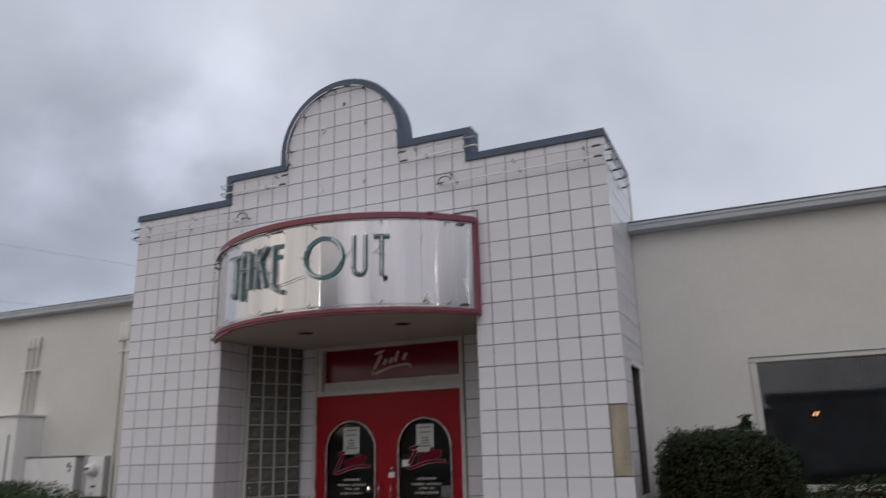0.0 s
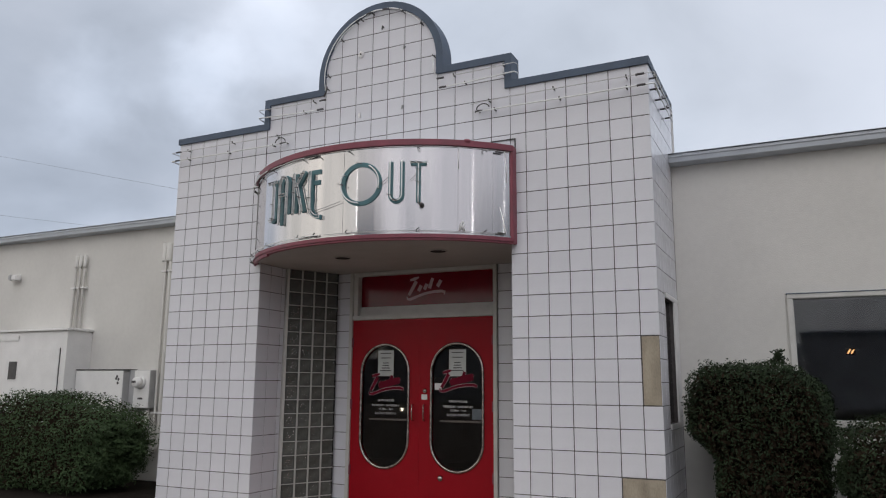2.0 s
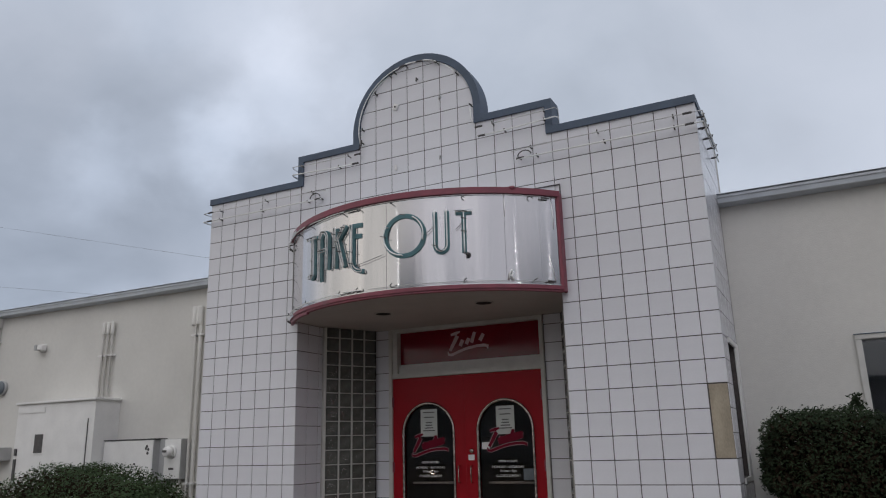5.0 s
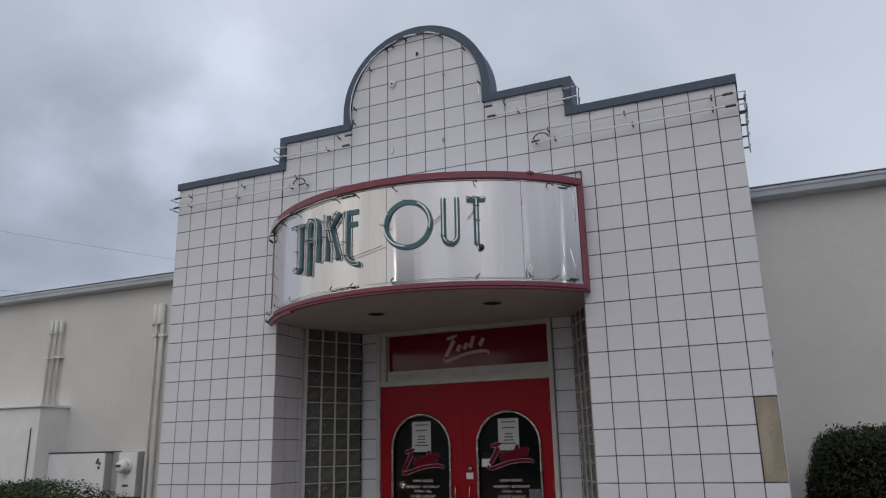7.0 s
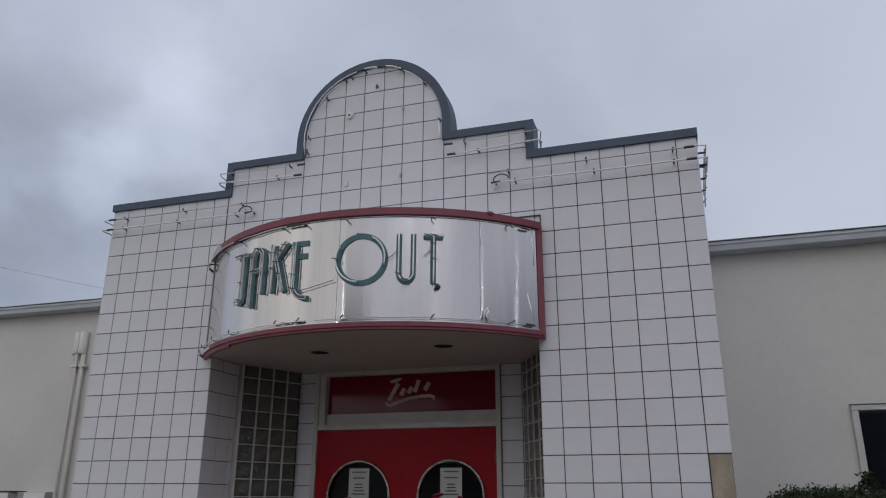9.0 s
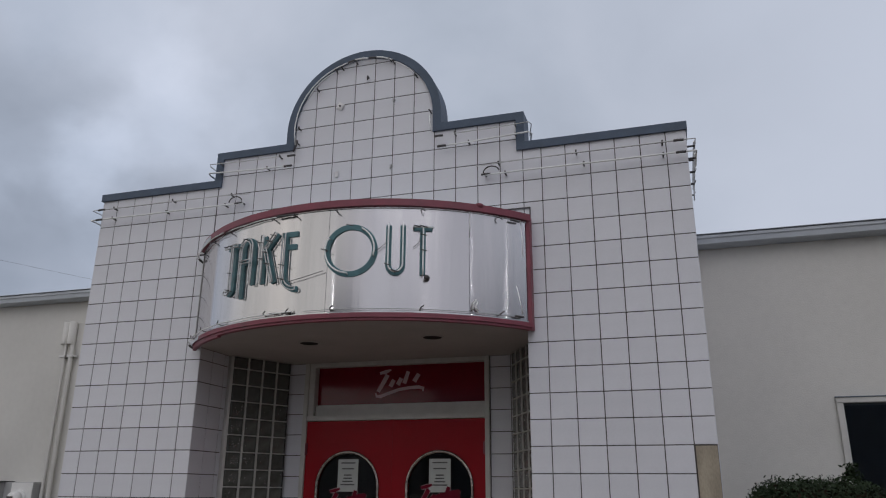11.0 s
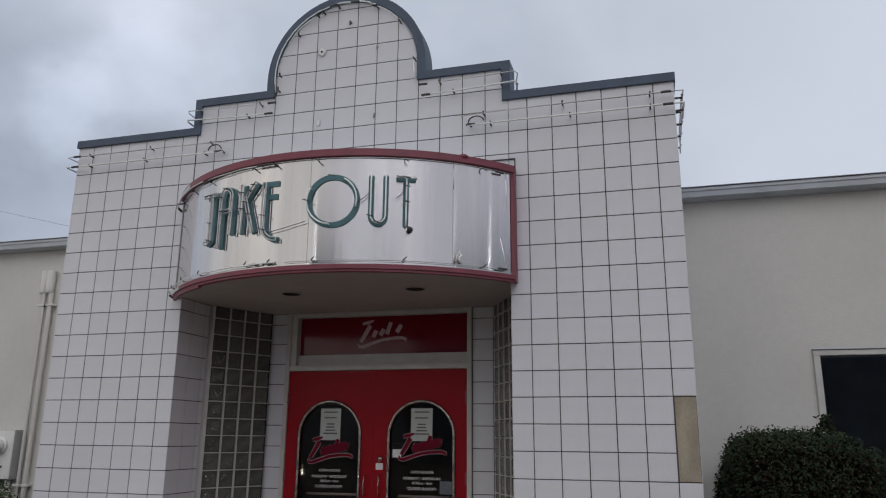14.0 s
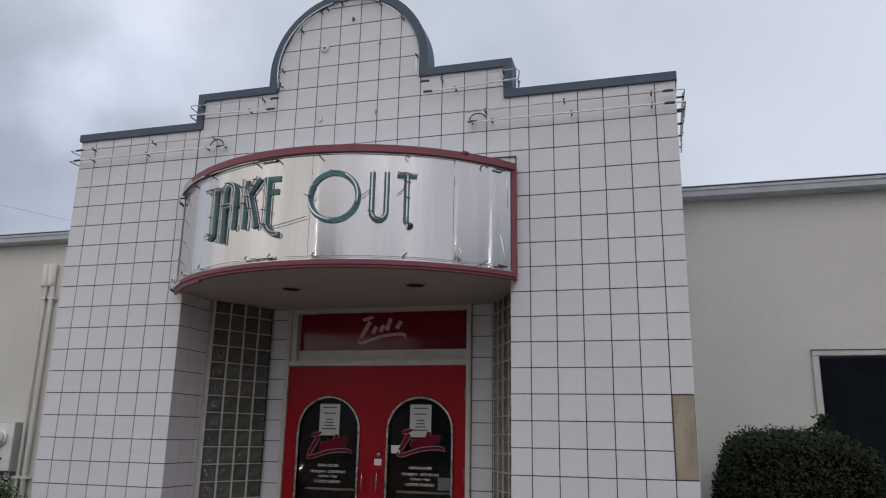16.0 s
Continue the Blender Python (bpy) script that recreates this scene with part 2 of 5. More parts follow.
M = dict(
    tile=mat("white_glazed_tile", (0.70, 0.70, 0.74), 0.22, var=0.05, scale=6, bump=0.03, bump_scale=18, per_object=0.05, rough_var=0.06),
    grout=mat("dark_grout", (0.088, 0.076, 0.073), 0.9, var=0.4, scale=9, bump=0.4, bump_scale=160),
    cap=mat("slate_blue_coping", (0.088, 0.115, 0.16), 0.6, spec=0.3, var=0.2, scale=5, bump=0.05, bump_scale=30, rough_var=0.1),
    stucco=mat("cream_painted_stucco", (0.65, 0.635, 0.60), 0.85, var=0.07, scale=1.2, bump=0.25, bump_scale=90),
    gutter=mat("grey_painted_gutter", (0.52, 0.555, 0.60), 0.5, var=0.1, scale=4, bump=0.05),
    # upright bands in the steel's colour stand in for its reflections
    steel=mat("brushed_stainless_steel", (0.72, 0.695, 0.69), 0.135, metal=1.0, tint=(0.545, 0.535, 0.545), scale=2.9, detail=3.0, fine_w=0.16, stretch=(1, 1, 0.04), bump=0.02, bump_scale=5.0, rough_var=0.02),
    crease=mat("highlight_streak_steel", (0.95, 0.94, 0.92), 0.5, metal=1.0, var=0.1, scale=6),
    maroon=mat("faded_maroon_paint", (0.225, 0.054, 0.078), 0.5, var=0.25, scale=7, bump=0.06, rough_var=0.1),
    teal=mat("dark_teal_paint", (0.07, 0.17, 0.19), 0.45, var=0.25, scale=12, bump=0.05),
    tube=mat("milky_neon_glass", (0.86, 0.87, 0.86), 0.12, var=0.12, scale=20, coat=0.5),
    clear=mat("dusty_clear_glass", (0.60, 0.60, 0.60), 0.15, var=0.15, scale=20),
    lettertube=mat("grimy_letter_tube_glass", (0.50, 0.51, 0.51), 0.12, var=0.3, scale=25, coat=0.5),
    stand=mat("grimy_standoff", (0.08, 0.075, 0.075), 0.6, var=0.3, scale=30),
    transom=mat("dark_red_gloss_panel", (0.17, 0.004, 0.013), 0.12, spec=0.30, var=0.15, scale=3, bump=0.03, bump_scale=12, rough_var=0.06),
    red=mat("glossy_red_paint", (0.315, 0.002, 0.010), 0.42, spec=0.22, var=0.12, scale=4, bump=0.03, bump_scale=20, rough_var=0.06),
    frame=mat("offwhite_frame_paint", (0.56, 0.55, 0.52), 0.5, var=0.12, scale=8, bump=0.06, bump_scale=50),
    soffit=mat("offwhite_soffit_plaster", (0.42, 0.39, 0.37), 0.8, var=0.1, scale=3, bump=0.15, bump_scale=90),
    chrome=mat("worn_chrome", (0.46, 0.41, 0.38), 0.14, metal=1.0, var=0.7, scale=26, bump=0.5, bump_scale=55, rough_var=0.1),
    darkroom=mat("dark_interior", (0.28, 0.27, 0.26), 0.9, var=0.3, scale=2),
    block=mat("pressed_block_glass", (0.20, 0.205, 0.185), 0.08, var=0.4, scale=12, bump=0.25, bump_scale=30, transmission=0.3, per_object=0.35),
    glint=mat("mirror_glint_bead", (0.95, 0.96, 0.95), 0.10, metal=1.0, var=0.1, scale=30),
    blocksmooth=mat("smooth_block_glass", (0.185, 0.19, 0.18), 0.12, var=0.25, scale=10, bump=0.2, bump_scale=30, transmission=0.3, per_object=0.3),
    whitetube=mat("bright_white_neon_glass", (0.95, 0.95, 0.95), 0.2, var=0.03, scale=20, coat=0.5),
    sticker=mat("dull_blue_grey_sticker", (0.13, 0.15, 0.17), 0.6, var=0.2, scale=20),
    street=mat("glint_lamp_glass", (1.0, 0.85, 0.65), 0.5, var=0.0, emit=30.0),
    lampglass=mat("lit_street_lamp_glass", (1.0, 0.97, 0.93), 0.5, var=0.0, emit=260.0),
    mortar=mat("grey_white_mortar", (0.50, 0.49, 0.46), 0.8, var=0.15, scale=10, bump=0.2, bump_scale=120),
    ply=mat("weathered_plywood", (0.34, 0.295, 0.225), 0.75, var=0.38, scale=7, stretch=(1, 1, 0.4), bump=0.15, bump_scale=40),
    box=mat("white_enclosure_paint", (0.78, 0.77, 0.755), 0.5, var=0.08, scale=4, bump=0.05),
    boxside=mat("galvanised_grey", (0.42, 0.42, 0.42), 0.5, var=0.12, scale=6, bump=0.05),
    dark=mat("dark_plastic", (0.02, 0.018, 0.018), 0.8, spec=0.2, var=0.2, scale=10),
    paper=mat("notice_paper", (0.55, 0.57, 0.55), 0.8, var=0.06, scale=12),
    ink=mat("faded_ink", (0.13, 0.13, 0.13), 0.8, var=0.2, scale=20),
    vinyl=mat("white_vinyl", (0.78, 0.77, 0.77), 0.5, var=0.08, scale=20),
    pinkvinyl=mat("crimson_vinyl", (0.15, 0.006, 0.022), 0.7, spec=0.15, var=0.15, scale=12),
    pink=mat("pale_pink_vinyl", (0.52, 0.37, 0.39), 0.5, var=0.15, scale=12),
    asphalt=mat("bleached_tan_asphalt", (0.12, 0.10, 0.083), 0.9, var=0.3, scale=1.5, bump=0.4, bump_scale=120),
    concrete=mat("concrete_walk", (0.275, 0.23, 0.18), 0.85, var=0.2, scale=2, bump=0.25, bump_scale=80),
    soil=mat("planting_soil_with_shade", (0.022, 0.018, 0.015), 0.95, spec=0.05, var=0.4, scale=5, bump=0.6, bump_scale=60),
    bark=mat("shrub_bark", (0.08, 0.055, 0.04), 0.9, var=0.3, scale=12, bump=0.4),
    leaf=mat("shrub_leaf", (0.052, 0.084, 0.035), 0.65, var=0.45, scale=5, spec=0.2),
    leafdark=mat("dark_shrub_leaf", (0.026, 0.040, 0.019), 0.65, var=0.5, scale=5, spec=0.15),
    inner=mat("inner_twigs_with_shade", (0.030, 0.022, 0.015), 0.9, var=0.4, scale=9, spec=0.03),
    farblue=mat("far_dark_wall", (0.14, 0.172, 0.215), 0.9, var=0.3, scale=0.5),
    far=mat("far_wall", (0.36, 0.36, 0.37), 0.9, var=0.3, scale=0.5),
    roof=mat("gravel_roof", (0.2, 0.2, 0.2), 0.9, var=0.2, scale=2, bump=0.3),
    lamp=mat("warm_lamp", (1.0, 0.45, 0.15), 0.5, var=0.0, emit=3.0),
    wire=mat("grey_cable", (0.14, 0.14, 0.145), 0.6, var=0.1),
)


def glass_material(name, tint, ior=1.45):
    m = bpy.data.materials.new(name)
    m.use_nodes = True
    n, l = m.node_tree.nodes, m.node_tree.links
    b = n["Principled BSDF"]
    b.inputs["Base Color"].default_value = (*tint, 1)
    b.inputs["Roughness"].default_value = 0.03
    b.inputs["Transmission Weight"].default_value = 1.0
    b.inputs["IOR"].default_value = ior
    co = n.new("ShaderNodeTexCoord")
    w = n.new("ShaderNodeTexNoise"); w.inputs["Scale"].default_value = 1.3
    l.new(co.outputs["Object"], w.inputs["Vector"])
    bu = n.new("ShaderNodeBump"); bu.inputs["Strength"].default_value, bu.inputs["Distance"].default_value = 0.02, 0.004
    l.new(w.outputs[0], bu.inputs["Height"]); l.new(bu.outputs[0], b.inputs["Normal"])
    return m


# the steel sheet is brushed: its reflections smear up and down
st = M["steel"].node_tree
up_axis = st.nodes.new("ShaderNodeCombineXYZ")
up_axis.inputs[2].default_value = 1.0
st.nodes["Principled BSDF"].inputs["Anisotropic"].default_value = 1.0
st.nodes["Mapping"].inputs["Location"].default_value = (2.3, 0.7, 0.0)
st.links.new(up_axis.outputs[0], st.nodes["Principled BSDF"].inputs["Tangent"])

M["glass"] = glass_material("tinted_glass", (0.62, 0.65, 0.69), 1.56)
M["doorglass"] = glass_material("brown_tinted_door_glass", (0.56, 0.51, 0.48), 1.38)


# ---- mesh helpers ----
def add_box(bm, x0, x1, y0, y1, z0, z1):
    vs = [bm.verts.new((x, y, z)) for x in (x0, x1) for y in (y0, y1) for z in (z0, z1)]
    for f in ((0, 1, 3, 2), (4, 6, 7, 5), (0, 4, 5, 1), (2, 3, 7, 6), (0, 2, 6, 4), (1, 5, 7, 3)):
        bm.faces.new([vs[i] for i in f])
    return vs


def boxes(*bs, bevel=0.0):
    bm = bmesh.new()
    for b in bs:
        add_box(bm, *b)
    if bevel:
        bmesh.ops.bevel(bm, geom=bm.edges[:], offset=bevel, segments=2, affect="EDGES", clamp_overlap=True)
    return bm


def prism(outline, y0, y1):
    """A closed (x, z) outline given depth along y."""
    bm = bmesh.new()
    a = [bm.verts.new((x, y0, z)) for x, z in outline]
    b = [bm.verts.new((x, y1, z)) for x, z in outline]
    bm.faces.new(a)
    bm.faces.new(b[::-1])
    k = len(a)
    for i in range(k):
        bm.faces.new((a[i], b[i], b[(i + 1) % k], a[(i + 1) % k]))
    return bm


def slab(outline, z0, z1):
    """A closed (x, y) outline given height."""
    bm = bmesh.new()
    a = [bm.verts.new((x, y, z0)) for x, y in outline]
    b = [bm.verts.new((x, y, z1)) for x, y in outline]
    bm.faces.new(a[::-1])
    bm.faces.new(b)
    k = len(a)
    for i in range(k):
        bm.faces.new((a[i], a[(i + 1) % k], b[(i + 1) % k], b[i]))
    return bm


def add_tube(bm, pts, r, seg=8, closed=False):
    pts = [Vector(p) for p in pts]
    k = len(pts)
    rings, up = [], None
    for i, p in enumerate(pts):
        a = pts[(i - 1) % k] if closed or i else pts[0]
        b = pts[(i + 1) % k] if closed or i < k - 1 else pts[-1]
        d = (b - a).normalized()
        if up is None:
            up = d.orthogonal().normalized()
        up = (up - d * up.dot(d)).normalized()
        side = d.cross(up)
        rings.append([bm.verts.new(p + r * (math.cos(2 * math.pi * j / seg) * up + math.sin(2 * math.pi * j / seg) * side)) for j in range(seg)])
    for i in range(k if closed else k - 1):
        A, B = rings[i], rings[(i + 1) % k]
        for j in range(seg):
            f = bm.faces.new((A[j], A[(j + 1) % seg], B[(j + 1) % seg], B[j]))
            f.smooth = True
    if not closed:
        bm.faces.new(rings[0][::-1])
        bm.faces.new(rings[-1])


def tube_bm(*runs, r=0.01, seg=8):
    bm = bmesh.new()
    for run in runs:
        add_tube(bm, run, r, seg)
    return bm


def lathe(profile, seg=24, axis="z"):
    """A turned form from (radius, height) pairs about an axis."""
    bm = bmesh.new()
    rings = []
    for r, h in profile:
        ring = []
        for j in range(seg):
            c, s = math.cos(2 * math.pi * j / seg) * r, math.sin(2 * math.pi * j / seg) * r
            ring.append(bm.verts.new((c, s, h) if axis == "z" else (c, h, s)))
        rings.append(ring)
    for A, B in zip(rings, rings[1:]):
        for j in range(seg):
            bm.faces.new((A[j], A[(j + 1) % seg], B[(j + 1) % seg], B[j])).smooth = True
    bm.faces.new(rings[0])
    bm.faces.new(rings[-1])
    return bm


def mesh_of(name, bm, material):
    bmesh.ops.recalc_face_normals(bm, faces=bm.faces[:])
    me = bpy.data.meshes.new(name)
    bm.to_mesh(me)
    bm.free()
    me.materials.append(material)
    return me


def thing(name, bm, material, label="", category="", group="", kind="", at=None):
    ob = new(name, mesh_of(name, bm, material))
    if at is not None:
        ob.matrix_basis = at
    return tagged(ob, label, category, group, kind)


def holder(name, label, category, group="", kind="", at=None):
    ob = new(name)
    ob.empty_display_size = 0.1
    if at is not None:
        ob.matrix_basis = at
    return tagged(ob, label, category, group, kind)


def part(name, bm, material, parent, label="", at=None):
    ob = new(name, mesh_of(name, bm, material))
    ob.parent = parent
    if at is not None:
        ob.matrix_basis = at
    return tagged(ob, label)


TILES = {}


def tile_mesh(outline, depth=0.0045, bev=0.0016):
    """A cushion-edged tile facing -y on a convex (x, z) outline about its own origin; alike tiles share it."""
    key = tuple(round(c, 3) for p in outline for c in p)
    if key not in TILES:
        bm = bmesh.new()
        cx, cz = sum(p[0] for p in outline) / len(outline), sum(p[1] for p in outline) / len(outline)
        half = max(0.02, max(math.hypot(x - cx, z - cz) for x, z in outline))
        k = 1 - 1.4 * bev / half
        back = [bm.verts.new((x, 0, z)) for x, z in outline]
        rim = [bm.verts.new((x, -depth + bev, z)) for x, z in outline]
        face = [bm.verts.new((cx + (x - cx) * k, -depth, cz + (z - cz) * k)) for x, z in outline]
        bm.faces.new(face)
        c = len(outline)
        for i in range(c):
            j = (i + 1) % c
            bm.faces.new((face[i], rim[i], rim[j], face[j]))
            bm.faces.new((rim[i], back[i], back[j], rim[j]))
        TILES[key] = mesh_of("tile", bm, M["tile"])
    return TILES[key]


def clip(poly, inside):
    """The part of a convex (x, z) polygon on the inner side of a list of (point, inward normal)."""
    for (px, pz), (nx, nz) in inside:
        out = []
        for i, (x, z) in enumerate(poly):
            x2, z2 = poly[(i + 1) % len(poly)]
            d1, d2 = (x - px) * nx + (z - pz) * nz, (x2 - px) * nx + (z2 - pz) * nz
            if d1 >= 0:
                out.append((x, z))
            if d1 * d2 < 0:
                s = d1 / (d1 - d2)
                out.append((x + s * (x2 - x), z + s * (z2 - z)))
        poly = out
        if len(poly) < 3:
            return []
    return poly


JOINT = 0.0072
rng = random.Random(4)


def lay_tiles(parent, xs, zs, to_world, inside=(), skip=()):
    """Tiles between the grid lines xs and zs; to_world places the local (x, 0, z) plane."""
    for a, b in zip(xs, xs[1:]):
        for c, d in zip(zs, zs[1:]):
            cx, cz = (a + b) / 2, (c + d) / 2
            if any(x0 < cx < x1 and z0 < cz < z1 for x0, x1, z0, z1 in skip):
                continue
            j = JOINT / 2
            poly = clip([(a + j, c + j), (b - j, c + j), (b - j, d - j), (a + j, d - j)], inside)
            if len(poly) < 3:
                continue
            w = max(p[0] for p in poly) - min(p[0] for p in poly)
            h = max(p[1] for p in poly) - min(p[1] for p in poly)
            if w < 0.015 or h < 0.012:
                continue
            ob = new("tile", tile_mesh([(x - cx, z - cz) for x, z in poly]))
            ob.parent = parent
            ob.matrix_basis = to_world @ pose(cx, 0, cz, rng.gauss(0, 0.22), rng.gauss(0, 0.12), rng.gauss(0, 0.22))

# ---- large structure ----
W, OP = 2.926, 1.548                 # half width of the entrance front, half width of its opening
TOP, STEP_X, STEP_Z = 4.41, 1.572, 4.708
ARC_Z, ARC_R = 4.82, 0.797
OPW = 1.538                          # the same to the west
CEIL = 2.732
WALL_Y = 1.12                        # front of the low wings
DX = -0.03                           # middle of the doors
ROW0, ROW = 1.80, 0.204
PIER = [OP, 1.713, 1.922, 2.131, 2.341, 2.550, 2.7595, W]
HEAD = [1.55 - 0.2055 * k for k in range(15, -1, -1)]
PIER_W = [-W, -2.742, -2.533, -2.322, -2.114, -1.905, -1.697, -OPW]
ROWS_Z = [ROW0 + ROW * k for k in range(-9, 20)]


def arc(r, n=40, a0=0.0, a1=180.0):
    return [(r * math.cos(radians(a0 + (a1 - a0) * i / n)), ARC_Z + r * math.sin(radians(a0 + (a1 - a0) * i / n))) for i in range(n + 1)]


thing("ground", boxes((-400, 400, -400, 400, -0.4, -0.12)), M["asphalt"], "dark grey asphalt car park round the building", "ground", kind="structure")
thing("pavement", boxes((-16, 16, -1.9, 8, -0.119, 0.0), bevel=0.01), M["concrete"], "pale concrete walk along the building front", "pavement", kind="structure")

# bare soil, its colour taken darker to hold the shrubs' shadow
for nm, x0, x1 in (("planting_bed_east", W + 0.02, 14), ("planting_bed_west", -14, -W - 0.02)):
    thing(nm, boxes((x0, x1, -1.25, WALL_Y - 0.002, 0.001, 0.025), bevel=0.01), M["soil"], "bare soil of the planting bed along the wing, darkened for shrub shade", "planting bed", kind="structure")

wall_header = thing("wall_header", prism([(-OP, CEIL), (OP, CEIL), (OP, 4.70), (0.79, 4.70)] + arc(0.79) + [(-0.79, 4.70), (-OP, 4.70)], 0.006, 0.19),
                    M["grout"], "white tiled parapet wall with stepped shoulders and a round arch", "wall", kind="structure")
wall_pier_east = thing("wall_pier_east", boxes((OP + 0.006, W - 0.006, 0.006, 0.2, 0, TOP - 0.02), (OP + 0.006, OP + 0.15, 0.2, 0.47, 0, CEIL + 0.06)),
                       M["grout"], "white tiled pier beside the entrance, two tile fields gone", "wall", kind="structure")
wall_pier_west = thing("wall_pier_west", boxes((-W + 0.006, -OPW - 0.006, 0.006, 0.2, 0, TOP - 0.02), (-OPW - 0.15, -OPW - 0.006, 0.2, 0.47, 0, CEIL + 0.06)),
                       M["grout"], "white square tiled pier beside the entrance", "wall", kind="structure")
SLOT = (0.385, 0.82, 1.02, 2.17)      # y and z of the narrow side window
wall_side_east = thing("wall_side_east", boxes((W - 0.2, W - 0.006, 0.2, SLOT[0], 0, TOP - 0.02), (W - 0.2, W - 0.006, SLOT[1], 1.3, 0, TOP - 0.02),
                                               (W - 0.2, W - 0.006, SLOT[0], SLOT[1], 0, SLOT[2]), (W - 0.2, W - 0.006, SLOT[0], SLOT[1], SLOT[3], TOP - 0.02)),
                       M["grout"], "tiled side wall of the entrance with a narrow window", "wall", kind="structure")
wall_side_west = thing("wall_side_west", boxes((-W, -W + 0.2, 0.2, 1.3, 0, TOP - 0.02)), M["stucco"], "pale side wall of the entrance tower", "wall", kind="structure")
wall_back = thing("wall_back", boxes((DX - 1.36, DX - 0.985, 1.13, 1.3, 0, CEIL + 0.06), (DX + 0.985, DX + 1.36, 1.13, 1.3, 0, CEIL + 0.06)),
                  M["grout"], "white tiled strips flanking the red doors", "wall", kind="structure")
thing("wall_tower_back", boxes((-W, W, 1.301, 1.45, 2.8, TOP - 0.02)), M["stucco"], "plain back wall of the tower", "wall", kind="structure")
thing("roof_tower", boxes((-W + 0.2, W - 0.2, 0.2, 1.3, 4.0, 4.1)), M["roof"], "flat gravel roof behind the parapet", "roof", kind="structure")


def band(outer, inner, y0, y1):
    bm = bmesh.new()
    rows = [[bm.verts.new((x, y, z)) for x, z in pts] for pts, y in ((outer, y0), (inner, y0), (inner, y1), (outer, y1))]
    k = len(outer)
    for i in range(k - 1):
        for a in range(4):
            A, B = rows[a], rows[(a + 1) % 4]
            bm.faces.new((A[i], A[i + 1], B[i + 1], B[i]))
    bm.faces.new([rw[0] for rw in rows])
    bm.faces.new([rw[-1] for rw in rows])
    return bm


CW = 0.074
outer = [(W + 0.012, TOP), (STEP_X, TOP), (STEP_X, STEP_Z), (ARC_R, STEP_Z)] + arc(ARC_R)
outer += [(-ARC_R, STEP_Z), (-STEP_X, STEP_Z), (-STEP_X, TOP), (-W - 0.012, TOP)]
inn = ARC_R - 0.08
inner = [(W + 0.012, TOP - CW), (STEP_X - CW, TOP - CW), (STEP_X - CW, STEP_Z - CW), (inn, STEP_Z - CW)] + arc(inn)
inner += [(-inn, STEP_Z - CW), (-STEP_X + CW, STEP_Z - CW), (-STEP_X + CW, TOP - CW), (-W - 0.012, TOP - CW)]
coping = thing("trim_coping", band(outer, inner, -0.022, 0.2), M["cap"], "dark slate-blue metal coping along the stepped parapet", "coping", kind="structure")
part("side_coping", boxes((W - 0.19, W + 0.012, 0.203, 1.32, TOP - CW, TOP), bevel=0.004), M["cap"], coping)
part("side_coping", boxes((-W - 0.012, -W + 0.19, 0.203, 1.32, TOP - CW, TOP), bevel=0.004), M["cap"], coping)

# low wings on both sides
WIN = (3.995, 6.3, 1.06, 2.19)
thing("wall_east", boxes((W + 0.001, WIN[0], WALL_Y, 1.32, 0, 3.66), (WIN[1], 15, WALL_Y, 1.32, 0, 3.66), (WIN[0], WIN[1], WALL_Y, 1.32, 0, WIN[2]),
                         (WIN[0], WIN[1], WALL_Y, 1.32, WIN[3], 3.66)), M["stucco"], "cream painted stucco wall with a wide dark window", "wall", kind="structure")
thing("wall_west", boxes((-15, -W - 0.001, WALL_Y, 1.32, 0, 3.66)), M["stucco"], "cream painted stucco wall with conduits", "wall", kind="structure")
thing("wall_rear", boxes((-15, 15, 8.0, 8.2, 0, 3.66), (-15, -14.8, 1.32, 8.0, 0, 3.66), (14.8, 15, 1.32, 8.0, 0, 3.66)), M["stucco"], "plain rear walls closing the building", "wall", kind="structure")
thing("roof_wings", boxes((-15, 15, 1.121, 8.4, 3.70, 3.738), bevel=0.01), M["roof"], "low flat grey roof over both wings", "roof", kind="structure")
thing("ceiling", boxes((-14.8, 14.8, 1.46, 8.0, 3.3, 3.34)), M["darkroom"], "dark ceiling inside the building", "ceiling", kind="structure")
thing("floor", boxes((-14.8, 14.8, 1.33, 8.0, 0.002, 0.02)), M["darkroom"], "dark floor inside the building", "floor", kind="structure")
thing("wall_inner", boxes((-14.7, 14.7, 5.5, 5.6, 0.02, 3.3)), M["darkroom"], "dark wall deep inside the building", "wall", kind="structure")


def gutter(x0, x1, dz):
    prof = [(y, z + dz) for y, z in ((1.119, 3.638), (1.06, 3.638), (1.06, 3.640), (1.02, 3.641), (0.985, 3.652), (0.978, 3.695), (0.968, 3.706), (0.968, 3.728), (0.975, 3.735), (1.119, 3.739))]
    bm = bmesh.new()
    a = [bm.verts.new((x0, y, z)) for y, z in prof]
    b = [bm.verts.new((x1, y, z)) for y, z in prof]
    for i in range(len(prof)):
        j = (i + 1) % len(prof)
        bm.faces.new((a[i], a[j], b[j], b[i]))
    bm.faces.new(a)
    bm.faces.new(b[::-1])
    return bm


for name, x0, x1, dz in (("trim_gutter_east", W + 0.001, 15, -0.010), ("trim_gutter_west", -15, -W - 0.001, -0.030)):
    g = thing(name, gutter(x0, x1, dz), M["gutter"], "grey metal gutter along the wing's eave", "gutter", kind="structure")
    part("drip_edge", boxes((x0, x1, 0.955, 1.03, 3.7392 + dz, 3.743 + dz)), M["gutter"], g, "thin grey roof drip edge")

# ceiling of the porch, carried on under the curved sign
SR, SC, SX = 2.03, 1.21, 0.018       # radius and centre of the curved sign
